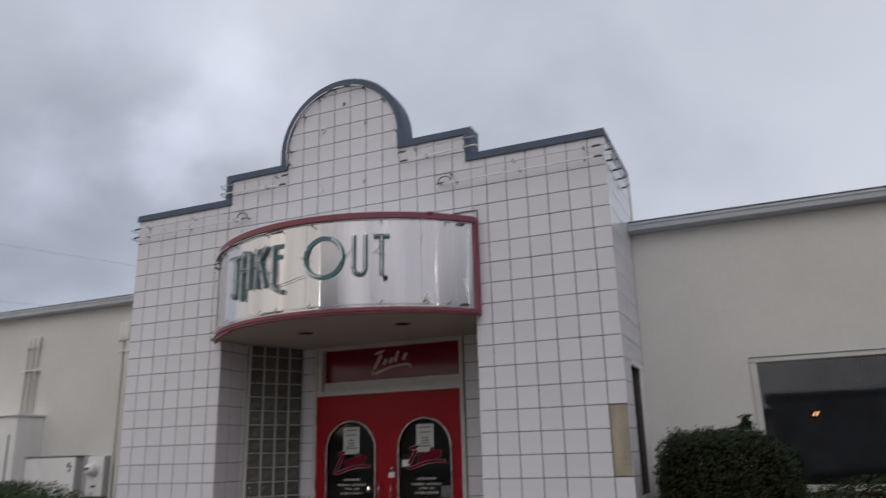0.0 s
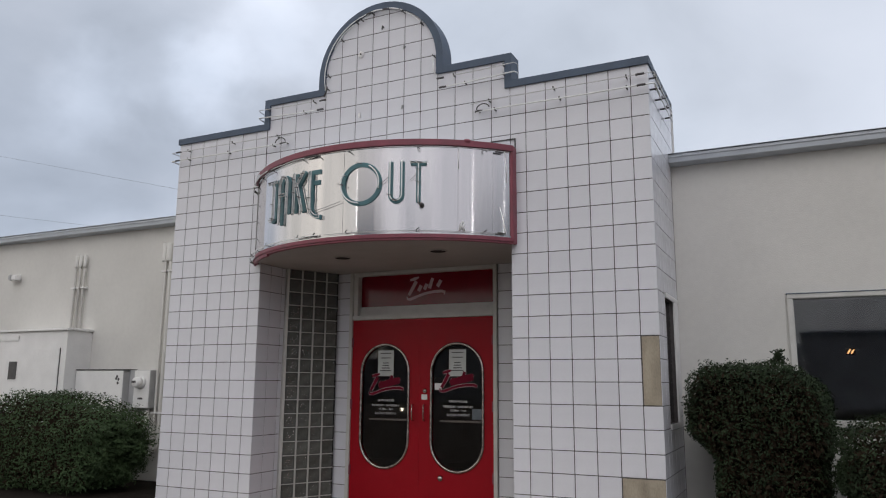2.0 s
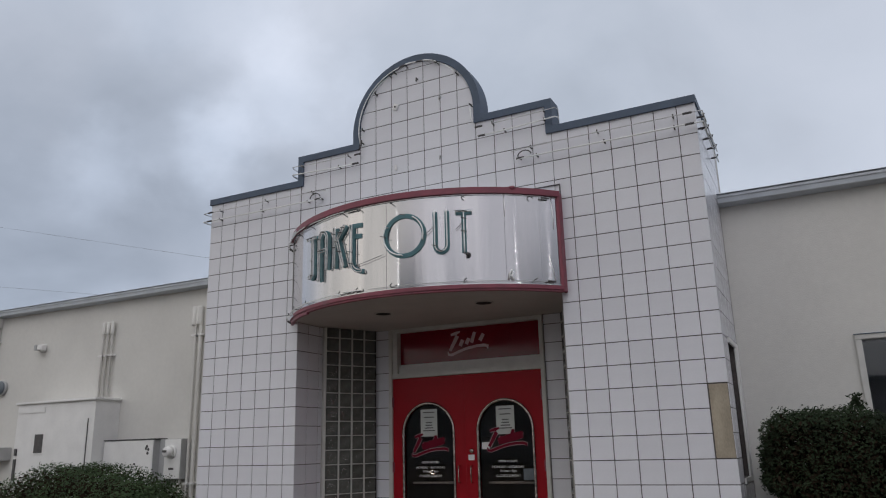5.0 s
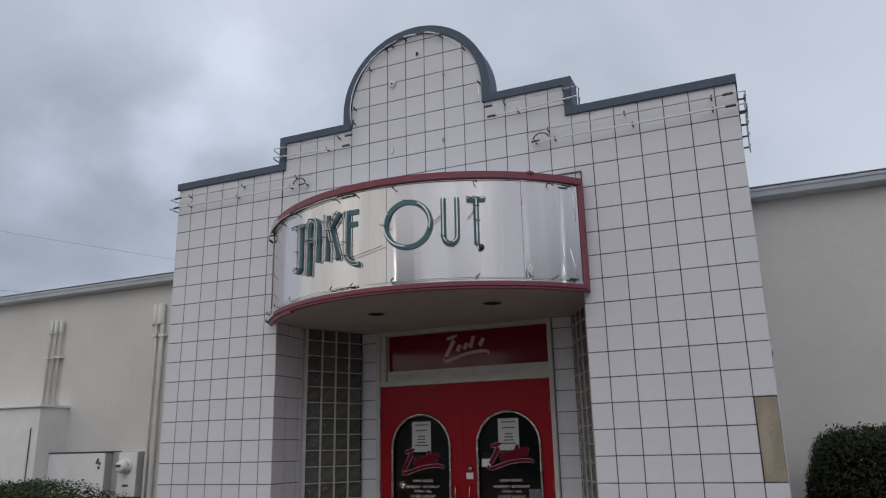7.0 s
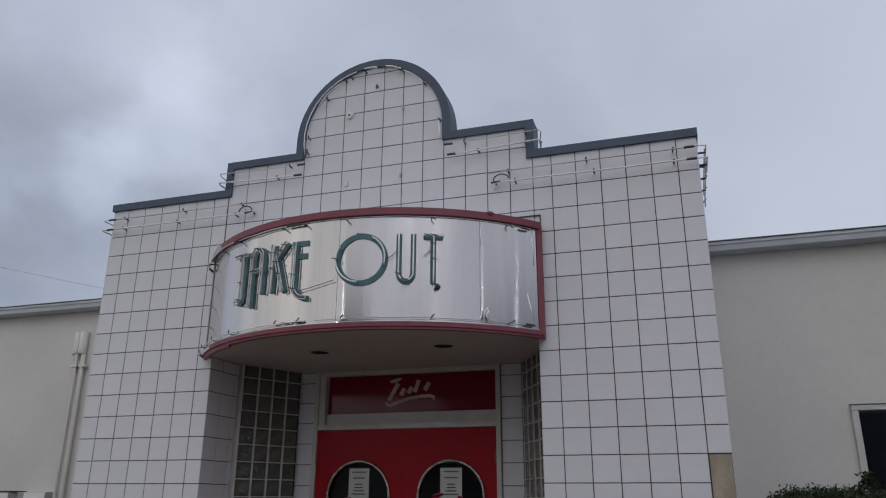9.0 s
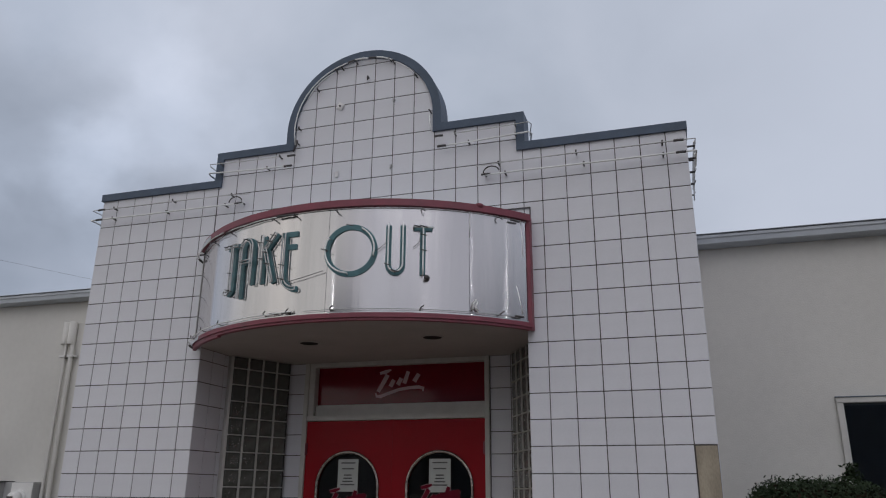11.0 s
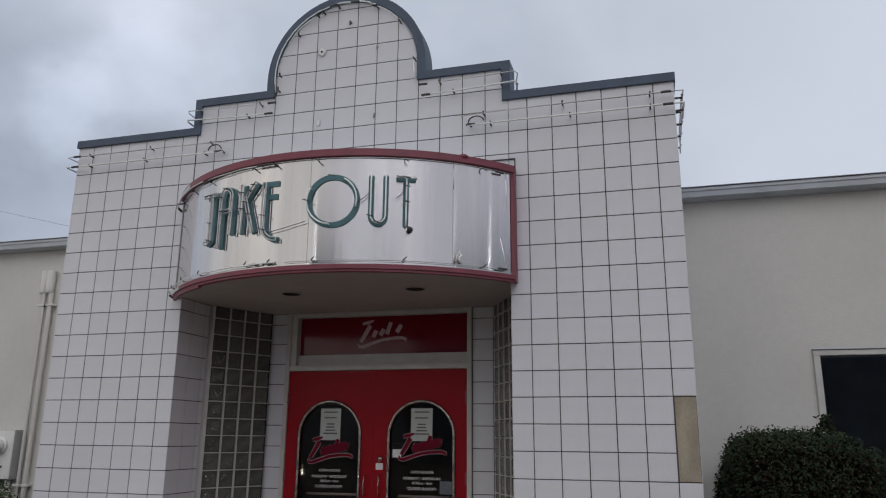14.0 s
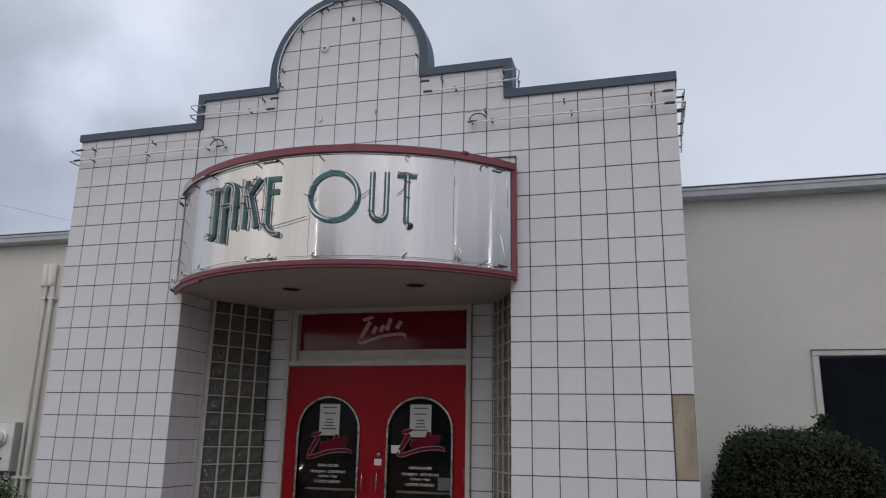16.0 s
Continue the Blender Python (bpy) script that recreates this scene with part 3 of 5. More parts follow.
SL, SU = -1.782, 1.818               # ends of the sign along its curve
SZ0, SZ1 = 2.706, 3.685


def on_sign(u, z, off=0.0):
    a = (u - 0.018) / SR
    return Vector((SX + (SR + off) * math.sin(a), SC - (SR + off) * math.cos(a), z))


n_arc = 36
rim_pts = [on_sign(SL + (SU - SL) * i / n_arc, 0, -0.02) for i in range(n_arc + 1)]
soffit_outline = [(p.x, p.y) for p in rim_pts] + [(OP, 0.0), (OP, 0.47), (1.19, 1.13), (-1.19, 1.13), (-OP, 0.47), (-OP, 0.0)]
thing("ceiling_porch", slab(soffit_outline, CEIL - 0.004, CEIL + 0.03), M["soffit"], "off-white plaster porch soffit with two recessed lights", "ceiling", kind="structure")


def downlight(x, y):
    h = holder("recessed_light", "unlit round recessed downlight in the porch soffit", "ceiling light", "porch downlights", at=pose(x, y, CEIL - 0.004))
    part("trim_ring", lathe([(0.1, 0.0), (0.1, -0.006), (0.085, -0.009), (0.082, -0.003), (0.082, 0.0)], 28), M["soffit"], h)
    part("recess", lathe([(0.0815, -0.007), (0.06, -0.0065), (0.0005, -0.0065)], 24), M["dark"], h, "dark unlit recess")


downlight(-0.456, 0.068)
downlight(0.70, 0.10)

# ---- the curved sign ----
sign = holder("marquee_sign", "curved brushed-steel marquee with maroon rims and dead neon letters", "sign", at=pose(0, 0, 0))


def curved_panel(u0, u1, z0, z1, off, depth, n=24, dent=0.0):
    bm = bmesh.new()
    cols = []
    for i in range(n + 1):
        u = u0 + (u1 - u0) * i / n
        o = off + dent * noise.noise(Vector((u * 3.3, 0.4, 1.7)))
        cols.append([bm.verts.new(on_sign(u, z, q)) for q, z in ((o, z0), (o, z1), (o - depth, z1), (o - depth, z0))])
    for A, B in zip(cols, cols[1:]):
        for a in range(1, 4):
            bm.faces.new((A[a], A[(a + 1) % 4], B[(a + 1) % 4], B[a]))
    front = [[bm.verts.new(v.co) for v in c[:2]] for c in cols]
    for A, B in zip(front, front[1:]):
        bm.faces.new((A[0], A[1], B[1], B[0])).smooth = True
    bm.faces.new(cols[0])
    bm.faces.new(cols[-1][::-1])
    return bm


SEAMS = [SL, -1.16, 0.12, 1.257, SU]
for i, (a, b) in enumerate(zip(SEAMS, SEAMS[1:])):
    part("face_panel", curved_panel(a, b - 0.002, SZ0 + 0.03, SZ1 - 0.03, 0.0 + 0.0025 * (i % 2), 0.02, 60, 0.0035), M["steel"], sign)
part("rim_top", curved_panel(SL, SU, SZ1 - 0.058, SZ1, 0.035, 0.06, 60), M["maroon"], sign, "faded maroon top rim")
part("rim_cover", curved_panel(SL, -1.36, SZ1 - 0.050, SZ1 - 0.012, 0.0375, 0.002, 16), M["gutter"], sign, "grey bare metal where the paint of the rim is gone")
part("rim_bottom", curved_panel(SL, SU, SZ0 + 0.014, SZ0 + 0.05, 0.030, 0.055, 60), M["maroon"], sign, "faded maroon bottom rim")
part("rim_flange", curved_panel(SL, SU, SZ0 - 0.006, SZ0 + 0.0135, 0.018, 0.045, 60), M["maroon"], sign)
part("rim_skirt", curved_panel(SL, -1.02, SZ0 - 0.024, SZ0 - 0.0065, 0.016, 0.03, 24), M["maroon"], sign, "bent-down edge at the end of the rim")
part("rim_cover", curved_panel(SL, -1.44, SZ0 + 0.018, SZ0 + 0.046, 0.0325, 0.002, 12), M["gutter"], sign, "grey bare metal where the paint of the rim is gone")
part("rim_lip", curved_panel(SL, SU, SZ0 + 0.051, SZ0 + 0.066, 0.012, 0.012, 60), M["steel"], sign)
for s in (-1, 1):
    c = on_sign(SU if s > 0 else SL, 0, 0)
    x = c.x
    if s > 0:
        part("end_trim", boxes((x - 0.014, x + 0.018, c.y - 0.03, 0.003, SZ0 + 0.001, SZ1 - 0.001), bevel=0.004), M["maroon"], sign, "maroon end post against the tiles")
    else:
        part("end_trim", boxes((x - 0.006, x + 0.002, c.y - 0.012, 0.003, SZ0 + 0.001, SZ1 - 0.001), bevel=0.002), M["boxside"], sign, "thin grey end edge against the tiles")
part("flashing", boxes((1.34, 1.605, -0.014, 0.001, 3.782, 3.790)), M["stand"], sign, "thin dark flashing strip above the end")
part("flashing", boxes((1.597, 1.605, -0.014, 0.001, 3.69, 3.781)), M["stand"], sign)
part("rim_lump", lathe([(0.001, -0.03), (0.03, -0.02), (0.045, 0.0), (0.03, 0.015), (0.001, 0.018)], 12), M["maroon"], sign, "maroon repair lump on the rim", at=pose(*on_sign(1.34, SZ1 - 0.002, 0.01)))
part("top_plate", slab([(p.x, p.y) for p in rim_pts] + [(1.59, 0.003), (-1.59, 0.003)], SZ1 - 0.02, SZ1 - 0.012), M["gutter"], sign)


def stroke(pts, width, off=0.012, depth=0.012):
    """A flat ribbon of that width along (u, z) points, laid on the curved face."""
    bm = bmesh.new()
    secs = []
    for i, (u, z) in enumerate(pts):
        u0, z0 = pts[max(0, i - 1)]
        u1, z1 = pts[min(len(pts) - 1, i + 1)]
        d = math.hypot(u1 - u0, z1 - z0) or 1
        nu, nz = -(z1 - z0) / d * width / 2, (u1 - u0) / d * width / 2
        secs.append([bm.verts.new(on_sign(u + s * nu, z + s * nz, o)) for s, o in ((-1, off), (1, off), (1, off - depth), (-1, off - depth))])
    for A, B in zip(secs, secs[1:]):
        for a in range(4):
            bm.faces.new((A[a], B[a], B[(a + 1) % 4], A[(a + 1) % 4]))
    bm.faces.new(secs[0])
    bm.faces.new(secs[-1][::-1])
    return bm


def join(*bms):
    out = bmesh.new()
    for b in bms:
        me = bpy.data.meshes.new("tmp")
        b.to_mesh(me)
        b.free()
        out.from_mesh(me)
        bpy.data.meshes.remove(me)
    return out


def line(u0, z0, u1, z1, n=6):
    return [(u0 + (u1 - u0) * i / n, z0 + (z1 - z0) * i / n) for i in range(n + 1)]


def bow(cu, cz, ru, rz, a0, a1, n=24):
    return [(cu + ru * math.cos(radians(a0 + (a1 - a0) * i / n)), cz + rz * math.sin(radians(a0 + (a1 - a0) * i / n))) for i in range(n + 1)]


LW = 0.044
LETTERS = [
    ("T", [line(-0.972, 3.447, -0.79, 3.44), line(-0.862, 3.44, -0.862, 3.08) + bow(-0.90, 3.075, 0.038, 0.045, 0, -150, 10)]),
    ("A", [line(-0.735, 2.965, -0.735, 3.385) + bow(-0.67, 3.385, 0.065, 0.075, 180, 0, 16)[1:] + line(-0.605, 3.385, -0.605, 3.065)[1:], line(-0.735, 3.27, -0.605, 3.27)]),
    ("K", [line(-0.487, 3.465, -0.487, 3.055), line(-0.345, 3.465, -0.455, 3.33), line(-0.455, 3.36, -0.36, 3.05)]),
    ("E", [line(-0.297, 3.445, -0.15, 3.440), line(-0.28, 3.335, -0.16, 3.332), line(-0.262, 3.45, -0.262, 3.12) + bow(-0.142, 3.10, 0.12, 0.125, 175, 275, 12)]),
    ("O", [bow(0.308, 3.262, 0.194, 0.194, 0, 360, 56)]),
    ("U", [line(0.609, 3.463, 0.609, 3.14) + bow(0.665, 3.14, 0.056, 0.065, 180, 360, 16)[1:] + line(0.721, 3.14, 0.721, 3.465)[1:]]),
    ("T", [line(0.803, 3.446, 0.952, 3.446), line(0.877, 3.44, 0.877, 3.06)]),
]


def neon(pts, off, loop=0.0):
    """A glass tube that follows (u, z) points before the face and turns back into it at both ends; loop: half width of a doubled tube."""
    if loop:
        left, right = [], []
        for i, (u, z) in enumerate(pts):
            u0, z0 = pts[max(0, i - 1)]
            u1, z1 = pts[min(len(pts) - 1, i + 1)]
            d = math.hypot(u1 - u0, z1 - z0) or 1
            left.append((u - (z1 - z0) / d * loop, z + (u1 - u0) / d * loop))
            right.append((u + (z1 - z0) / d * loop, z - (u1 - u0) / d * loop))
        path = [on_sign(u, z, off) for u, z in left + right[::-1]]
        bm = bmesh.new()
        add_tube(bm, path, 0.0065, 7, closed=True)
        return bm
    path = [on_sign(*pts[0], 0.01)] + [on_sign(u, z, off) for u, z in pts] + [on_sign(*pts[-1], 0.01)]
    return tube_bm(path, r=0.007)


for ch, strokes in LETTERS:
    g = part("letter", join(*[stroke(s, LW, 0.012 + 0.0012 * i) for i, s in enumerate(strokes)]), M["teal"], sign, f"dark teal painted letter {ch}")
    far_side = strokes[0][0][0] < 0
    for i, s in enumerate(strokes):
        if ch == "E" and i < 2:
            continue
        if ch == "O":
            part("neon_tube", neon(bow(0.308, 3.262, 0.194, 0.194, 150, 265, 30), 0.05), M["tube"], g)
            part("neon_tube", neon(bow(0.308, 3.262, 0.194, 0.194, -15, 60, 20), 0.05), M["tube"], g)
        elif far_side:
            part("neon_tube", neon(s, 0.045, 0.013), M["lettertube"], g)
        else:
            part("neon_tube", neon(s, 0.045), M["tube"], g)
        u, z = s[len(s) // 2]
        part("clip", tube_bm([on_sign(u - 0.03, z + 0.01, 0.06), on_sign(u + 0.03, z - 0.006, 0.06)], [on_sign(u, z, 0.008), on_sign(u, z, 0.055)], r=0.004, seg=6), M["stand"], g)
        if len(s) > 6:
            u, z = s[len(s) // 4]
            part("clip", tube_bm([on_sign(u - 0.028, z + 0.008, 0.06), on_sign(u + 0.028, z - 0.006, 0.06)], r=0.004, seg=6), M["stand"], g)
part("end_cap", lathe([(0.001, -0.03), (0.017, -0.03), (0.02, 0.0), (0.017, 0.02), (0.001, 0.02)], 12, "y"), M["stand"], sign, "grimy tube end cap", at=pose(*on_sign(0.912, 3.035, 0.03)))

# what is left of the border tubing on the sign
for u0, u1, z, o, thick, m in ((-1.74, -1.05, SZ1 - 0.070, 0.045, 0.0055, "tube"), (-0.98, -0.3, SZ1 - 0.074, 0.03, 0.0045, "tube"), (-1.74, -0.15, SZ0 + 0.078, 0.040, 0.0050, "tube"), (-0.05, 1.62, SZ0 + 0.078, 0.030, 0.0028, "boxside")):
    k = max(4, int((u1 - u0) / 0.05))
    part("border_tube", tube_bm([on_sign(u0 + (u1 - u0) * i / k, z + (0.0025 * math.sin(i * 0.9) if m == "tube" else 0.0), o) for i in range(k + 1)], r=thick), M[m], sign, "thin milky neon border tube" if m == "tube" else "thin bare border wire")
part("rim_lip", curved_panel(SL, SU, SZ1 - 0.070, SZ1 - 0.0585, 0.012, 0.012, 60), M["steel"], sign)
for u in (-1.76, -1.35, -1.0, -0.42, -0.2, 0.17, 0.86, 1.5):
    for z, d in ((SZ1 - 0.075, -1), (SZ0 + 0.075, 1)):
        part("standoff", tube_bm([on_sign(u, z, 0.0), on_sign(u + 0.006, z + d * 0.012, 0.045), on_sign(u + 0.03, z + d * 0.03, 0.05)], r=0.005, seg=6), M["stand"], sign)
for u, z in ((-0.36, SZ1 - 0.075), (-0.28, SZ1 - 0.077), (1.62, SZ1 - 0.085), (-0.36, SZ0 + 0.08), (-0.24, SZ0 + 0.078), (1.64, SZ0 + 0.085)):
    part("electrode", tube_bm([on_sign(u, z, 0.03), on_sign(u + 0.03, z, 0.034), on_sign(u + 0.06, z - 0.002, 0.03), on_sign(u + 0.085, z, 0.028)], r=0.009, seg=7), M["stand"], sign, "burnt grey electrode end")
# reflected streaks of light, built as thin bright tubes on the steel
for pts in (((1.262, SZ1 - 0.06), (1.262, 3.5), (1.26, 3.40)), ((1.735, SZ1 - 0.06), (1.75, 3.45), (1.752, 3.3)), ((1.68, 3.05), (1.72, 2.90), (1.74, SZ0 + 0.09))):
    part("crease", tube_bm([on_sign(u, z, 0.001) for u, z in pts], r=0.0045, seg=12), M["crease"], sign, "bright streak standing for a reflection in the steel sheet")
part("seam", tube_bm([on_sign(1.605, SZ1 - 0.06, 0.0), on_sign(1.60, 3.2, 0.0005), on_sign(1.60, SZ0 + 0.07, 0.0)], r=0.0025, seg=8), M["boxside"], sign, "thin dull seam of two sheets")
part("broken_tube", tube_bm([on_sign(1.275, 2.80, 0.02), on_sign(1.285, 2.86, 0.03), on_sign(1.30, 2.885, 0.03), on_sign(1.315, 2.86, 0.03), on_sign(1.295, 2.835, 0.03), on_sign(1.32, 2.79, 0.02)], r=0.009), M["whitetube"], sign, "bright broken stub of neon tube")
for a, b in (((-0.25, 3.03), (0.1, 3.10)), ((0.5, 3.24), (0.6, 3.32)), ((0.80, 3.28), (0.86, 3.34))):
    part("wire", tube_bm([on_sign(*a, 0.03), on_sign((a[0] + b[0]) / 2, (a[1] + b[1]) / 2 - 0.006, 0.03), on_sign(*b, 0.03)], r=0.003, seg=5), M["stand"], sign)

for z in (SZ1 - 0.075, SZ0 + 0.07):
    part("border_tube", tube_bm([(-1.53, -0.15, z), (-1.575, -0.14, z - 0.004), (-1.61, -0.11, z - 0.012), (-1.618, -0.06, z - 0.03), (-1.60, -0.03, z - 0.045), (-1.58, -0.02, z - 0.04)], r=0.0065), M["tube"], sign, "tube end bent back round the sign's edge")
    part("electrode", tube_bm([(-1.605, -0.09, z - 0.045), (-1.60, -0.04, z - 0.06), (-1.585, -0.004, z - 0.055)], r=0.011, seg=7), M["stand"], sign, "grimy electrode end")

# ---- dead neon outline along the parapet ----


def neon_run(label, runs, supports, ends=()):
    h = holder("neon_outline", label, "neon tubing", "dead neon outline of the parapet")
    for i, pts in enumerate(runs):
        part("tube", tube_bm(pts, r=0.0078 - 0.003 * i), M["clear" if i else "tube"], h)
    for x, z in supports:
        part("standoff", tube_bm([(x, -0.003, z), (x, -0.055, z), (x + 0.004, -0.068, z + 0.016)], r=0.0075, seg=6), M["stand"], h)
    for x, z in ends:
        part("electrode", tube_bm([(x - 0.05, -0.062, z - 0.002), (x - 0.02, -0.064, z), (x + 0.03, -0.06, z)], r=0.011, seg=7), M["stand"], h, "blackened electrode end")


Y = -0.062
for s in (-1, 1):
    far = 2.99
    neon_run("two milky glass neon tubes along the shoulder, bent round the corner",
             [[(s * 1.20, Y, 4.112), (s * 1.6, Y, 4.116), (s * 2.3, Y, 4.112), (s * 2.86, Y, 4.115), (s * far, Y, 4.113), (s * far, 0.25, 4.11)],
              [(s * 1.14, Y, 4.205), (s * 1.40, Y, 4.215), (s * 2.0, Y, 4.222), (s * 2.7, Y, 4.222), (s * 2.93, Y, 4.222), (s * far, Y, 4.22), (s * far, 0.22, 4.22)]],
             [(s * 1.34, 4.213), (s * 1.40, 4.112), (s * 2.02, 4.23), (s * 2.08, 4.115), (s * 2.73, 4.222), (s * 2.73, 4.113)],
             [(s * 1.24, 4.118), (s * 2.87, 4.222), (s * 2.88, 4.114)])
    k = 0.80 if s > 0 else 0.70      # how near to the arch the tubes of the step reach
    neon_run("neon tubes of the step, bent back round its corner",
             [[(s * (k + 0.06), Y, 4.450), (s * 1.1, Y, 4.455), (s * 1.3, Y, 4.464), (s * 1.62, Y, 4.478), (s * 1.64, -0.02, 4.478), (s * 1.60, 0.12, 4.44)],
              [(s * (k + 0.14), Y, 4.560), (s * 1.3, Y, 4.563), (s * 1.62, Y, 4.575), (s * 1.64, -0.02, 4.57), (s * 1.60, 0.12, 4.53)]],
             [(s * (k + 0.14), 4.562), (s * (k + 0.27), 4.455), (s * 1.50, 4.568), (s * 1.50, 4.472)],
             [(s * (k + 0.03), 4.450), (s * k, 4.556)])
    h = holder("neon_loop", "small dark bent neon loop on the tiles", "neon tubing", "dead neon outline of the parapet")
    part("tube", tube_bm([(s * 1.28 + 0.07 * math.cos(radians(a)), Y - 0.01, 4.13 + 0.055 * math.sin(radians(a))) for a in range(10, 181, 17)], r=0.006), M["stand"], h)
    part("standoff", tube_bm([(s * 1.22, 0, 4.125), (s * 1.22, Y, 4.125)], r=0.009, seg=6), M["stand"], h)
h = holder("neon_side_run", "neon tubes hanging along the side wall on dark standoffs", "neon tubing", "dead neon outline of the parapet")
for z in (4.11, 4.22):
    part("tube", tube_bm([(W + 0.055, 0.0, z), (W + 0.055, 0.4, z - 0.004), (W + 0.055, 0.75, z - 0.01), (W + 0.06, 0.98, z - 0.03)], r=0.007), M["tube"], h)
    for y in (0.06, 0.35, 0.62, 0.9):
        part("standoff", tube_bm([(W - 0.003, y, z - 0.01), (W + 0.055, y, z - 0.01), (W + 0.065, y, z + 0.02)], r=0.009, seg=6), M["stand"], h)
h = holder("neon_arch_remains", "broken neon stubs and standoffs inside the arch", "neon tubing", "dead neon outline of the parapet")
STUBS = [(-0.483, 5.252), (-0.292, 5.431), (-0.228, 5.453), (-0.078, 5.495), (0.277, 5.462), (0.316, 5.432), (0.549, 5.238), (0.70, 4.831), (-0.658, 4.846), (-0.665, 4.69)]
for x, z in STUBS:
    part("standoff", tube_bm([(x, 0, z), (x, -0.05, z), (x * 0.985, -0.062, z + 0.012)], r=0.0075, seg=6), M["stand"], h)
for r, a0, a1, thick in ((0.702, 104, 192, 0.006), (0.672, 118, 150, 0.005), (0.70, 64, 82, 0.008), (0.695, 86, 103, 0.009), (0.69, 40, 62, 0.005)):
    part("tube", tube_bm([(r * math.cos(radians(a0 + (a1 - a0) * i / 10)), -0.045 - 0.012 * math.sin(math.pi * i / 10), ARC_Z + r * math.sin(radians(a0 + (a1 - a0) * i / 10))) for i in range(11)], r=thick), M["tube"], h)
for a0, a1 in ((78, 84), (97, 103)):
    part("electrode", tube_bm([(0.69 * math.cos(radians(a)), -0.062, ARC_Z + 0.69 * math.sin(radians(a))) for a in (a0, (a0 + a1) / 2, a1)], r=0.010, seg=7), M["stand"], h, "blackened electrode end")
part("electrode", tube_bm([(-0.665, -0.05, 4.72), (-0.668, -0.055, 4.66), (-0.70, -0.055, 4.60)], r=0.009, seg=7), M["stand"], h, "blackened electrode end")
part("electrode", tube_bm([(0.695, -0.05, 4.80), (0.70, -0.055, 4.70), (0.72, -0.055, 4.62)], r=0.008, seg=7), M["tube"], h)
for x, z in ((0.046, 5.317), (0.325, 5.03), (0.316, 4.335)):
    part("standoff", tube_bm([(x, 0, z), (x + 0.003, -0.04, z), (x + 0.006, -0.05, z - 0.045)], r=0.008, seg=6), M["stand" if z > 5.2 else "boxside"], h)
part("plate", boxes((-0.018, 0.018, -0.012, -0.004, -0.03, 0.03), bevel=0.005), M["vinyl"], h, "small oblong mounting plate", at=pose(-0.242, 0, 4.319))
part("plate", boxes((-0.035, 0.035, -0.02, -0.004, -0.035, 0.035), bevel=0.006), M["vinyl"], h, "small square mounting plate", at=pose(-0.24, 0, 5.045, 0, 32, 0))
part("bolt", lathe([(0.001, -0.03), (0.009, -0.028), (0.011, -0.02)], 10, "y"), M["stand"], h, at=pose(-0.24, 0, 5.045))

# ---- porch: glass-block screens ----
GA, GB = Vector((-OPW, 0.485, 0)), Vector((-1.206, 1.105, 0))
GL = (GB - GA).length
GP = 0.16                            # pitch of the blocks


def block_mesh(w, hgt, seed, smooth, glints, d=0.08, n=10):
    """A hollow-looking glass block: a raised rim and a wavy pressed face on both sides."""
    bm = bmesh.new()
    g = random.Random(seed)
    off = Vector((g.uniform(0, 50), g.uniform(0, 50), 0))
    rings = []
    for side in (-1, 1):
        grid = []
        for i in range(n + 1):
            row = []
            for k in range(n + 1):
                x, z = (i / n - 0.5) * w, (k / n - 0.5) * hgt
                e = min(i, k, n - i, n - k)
                wave = noise.noise(Vector((x * 30, z * 30, 0)) + off) * (0.002 if smooth else 0.004)
                y = d / 2 - (0.008 if e == 0 else 0.0 if e == 1 else 0.006 - wave)
                row.append(bm.verts.new((x, side * y, z)))
            grid.append(row)
        for i in range(n):
            for k in range(n):
                bm.faces.new((grid[i][k], grid[i + 1][k], grid[i + 1][k + 1], grid[i][k + 1])).smooth = True
        rings.append([grid[i][0] for i in range(n + 1)] + [grid[n][k] for k in range(1, n + 1)] + [grid[i][n] for i in range(n - 1, -1, -1)] + [grid[0][k] for k in range(n - 1, 0, -1)])
    A, B = rings
    for i in range(len(A)):
        j = (i + 1) % len(A)
        bm.faces.new((A[i], A[j], B[j], B[i]))
    for f in bm.faces:
        f.material_index = 0
    base = len(bm.faces)
    for _ in range(glints):         # mirror beads added as the glints of the pressed glass, gathered low in the block
        s = g.choice((-1, 1))
        m = Matrix.Translation((g.uniform(-0.36, 0.36) * w, s * (d / 2 - 0.004), g.triangular(-0.4, 0.4, -0.1) * hgt)) @ Matrix.Rotation(g.uniform(0, 3.1), 4, "Y") @ Matrix.Diagonal((g.uniform(0.8, 3.4), 0.7, 0.8, 1.0))
        bmesh.ops.create_icosphere(bm, subdivisions=1, radius=g.uniform(0.0016, 0.0052), matrix=m)
    bm.faces.ensure_lookup_table()
    for f in bm.faces[base:]:
        f.material_index, f.smooth = 1, True
    me = mesh_of("glass_block", bm, M["blocksmooth" if smooth else "block"])
    me.materials.append(M["glint"])
    return me


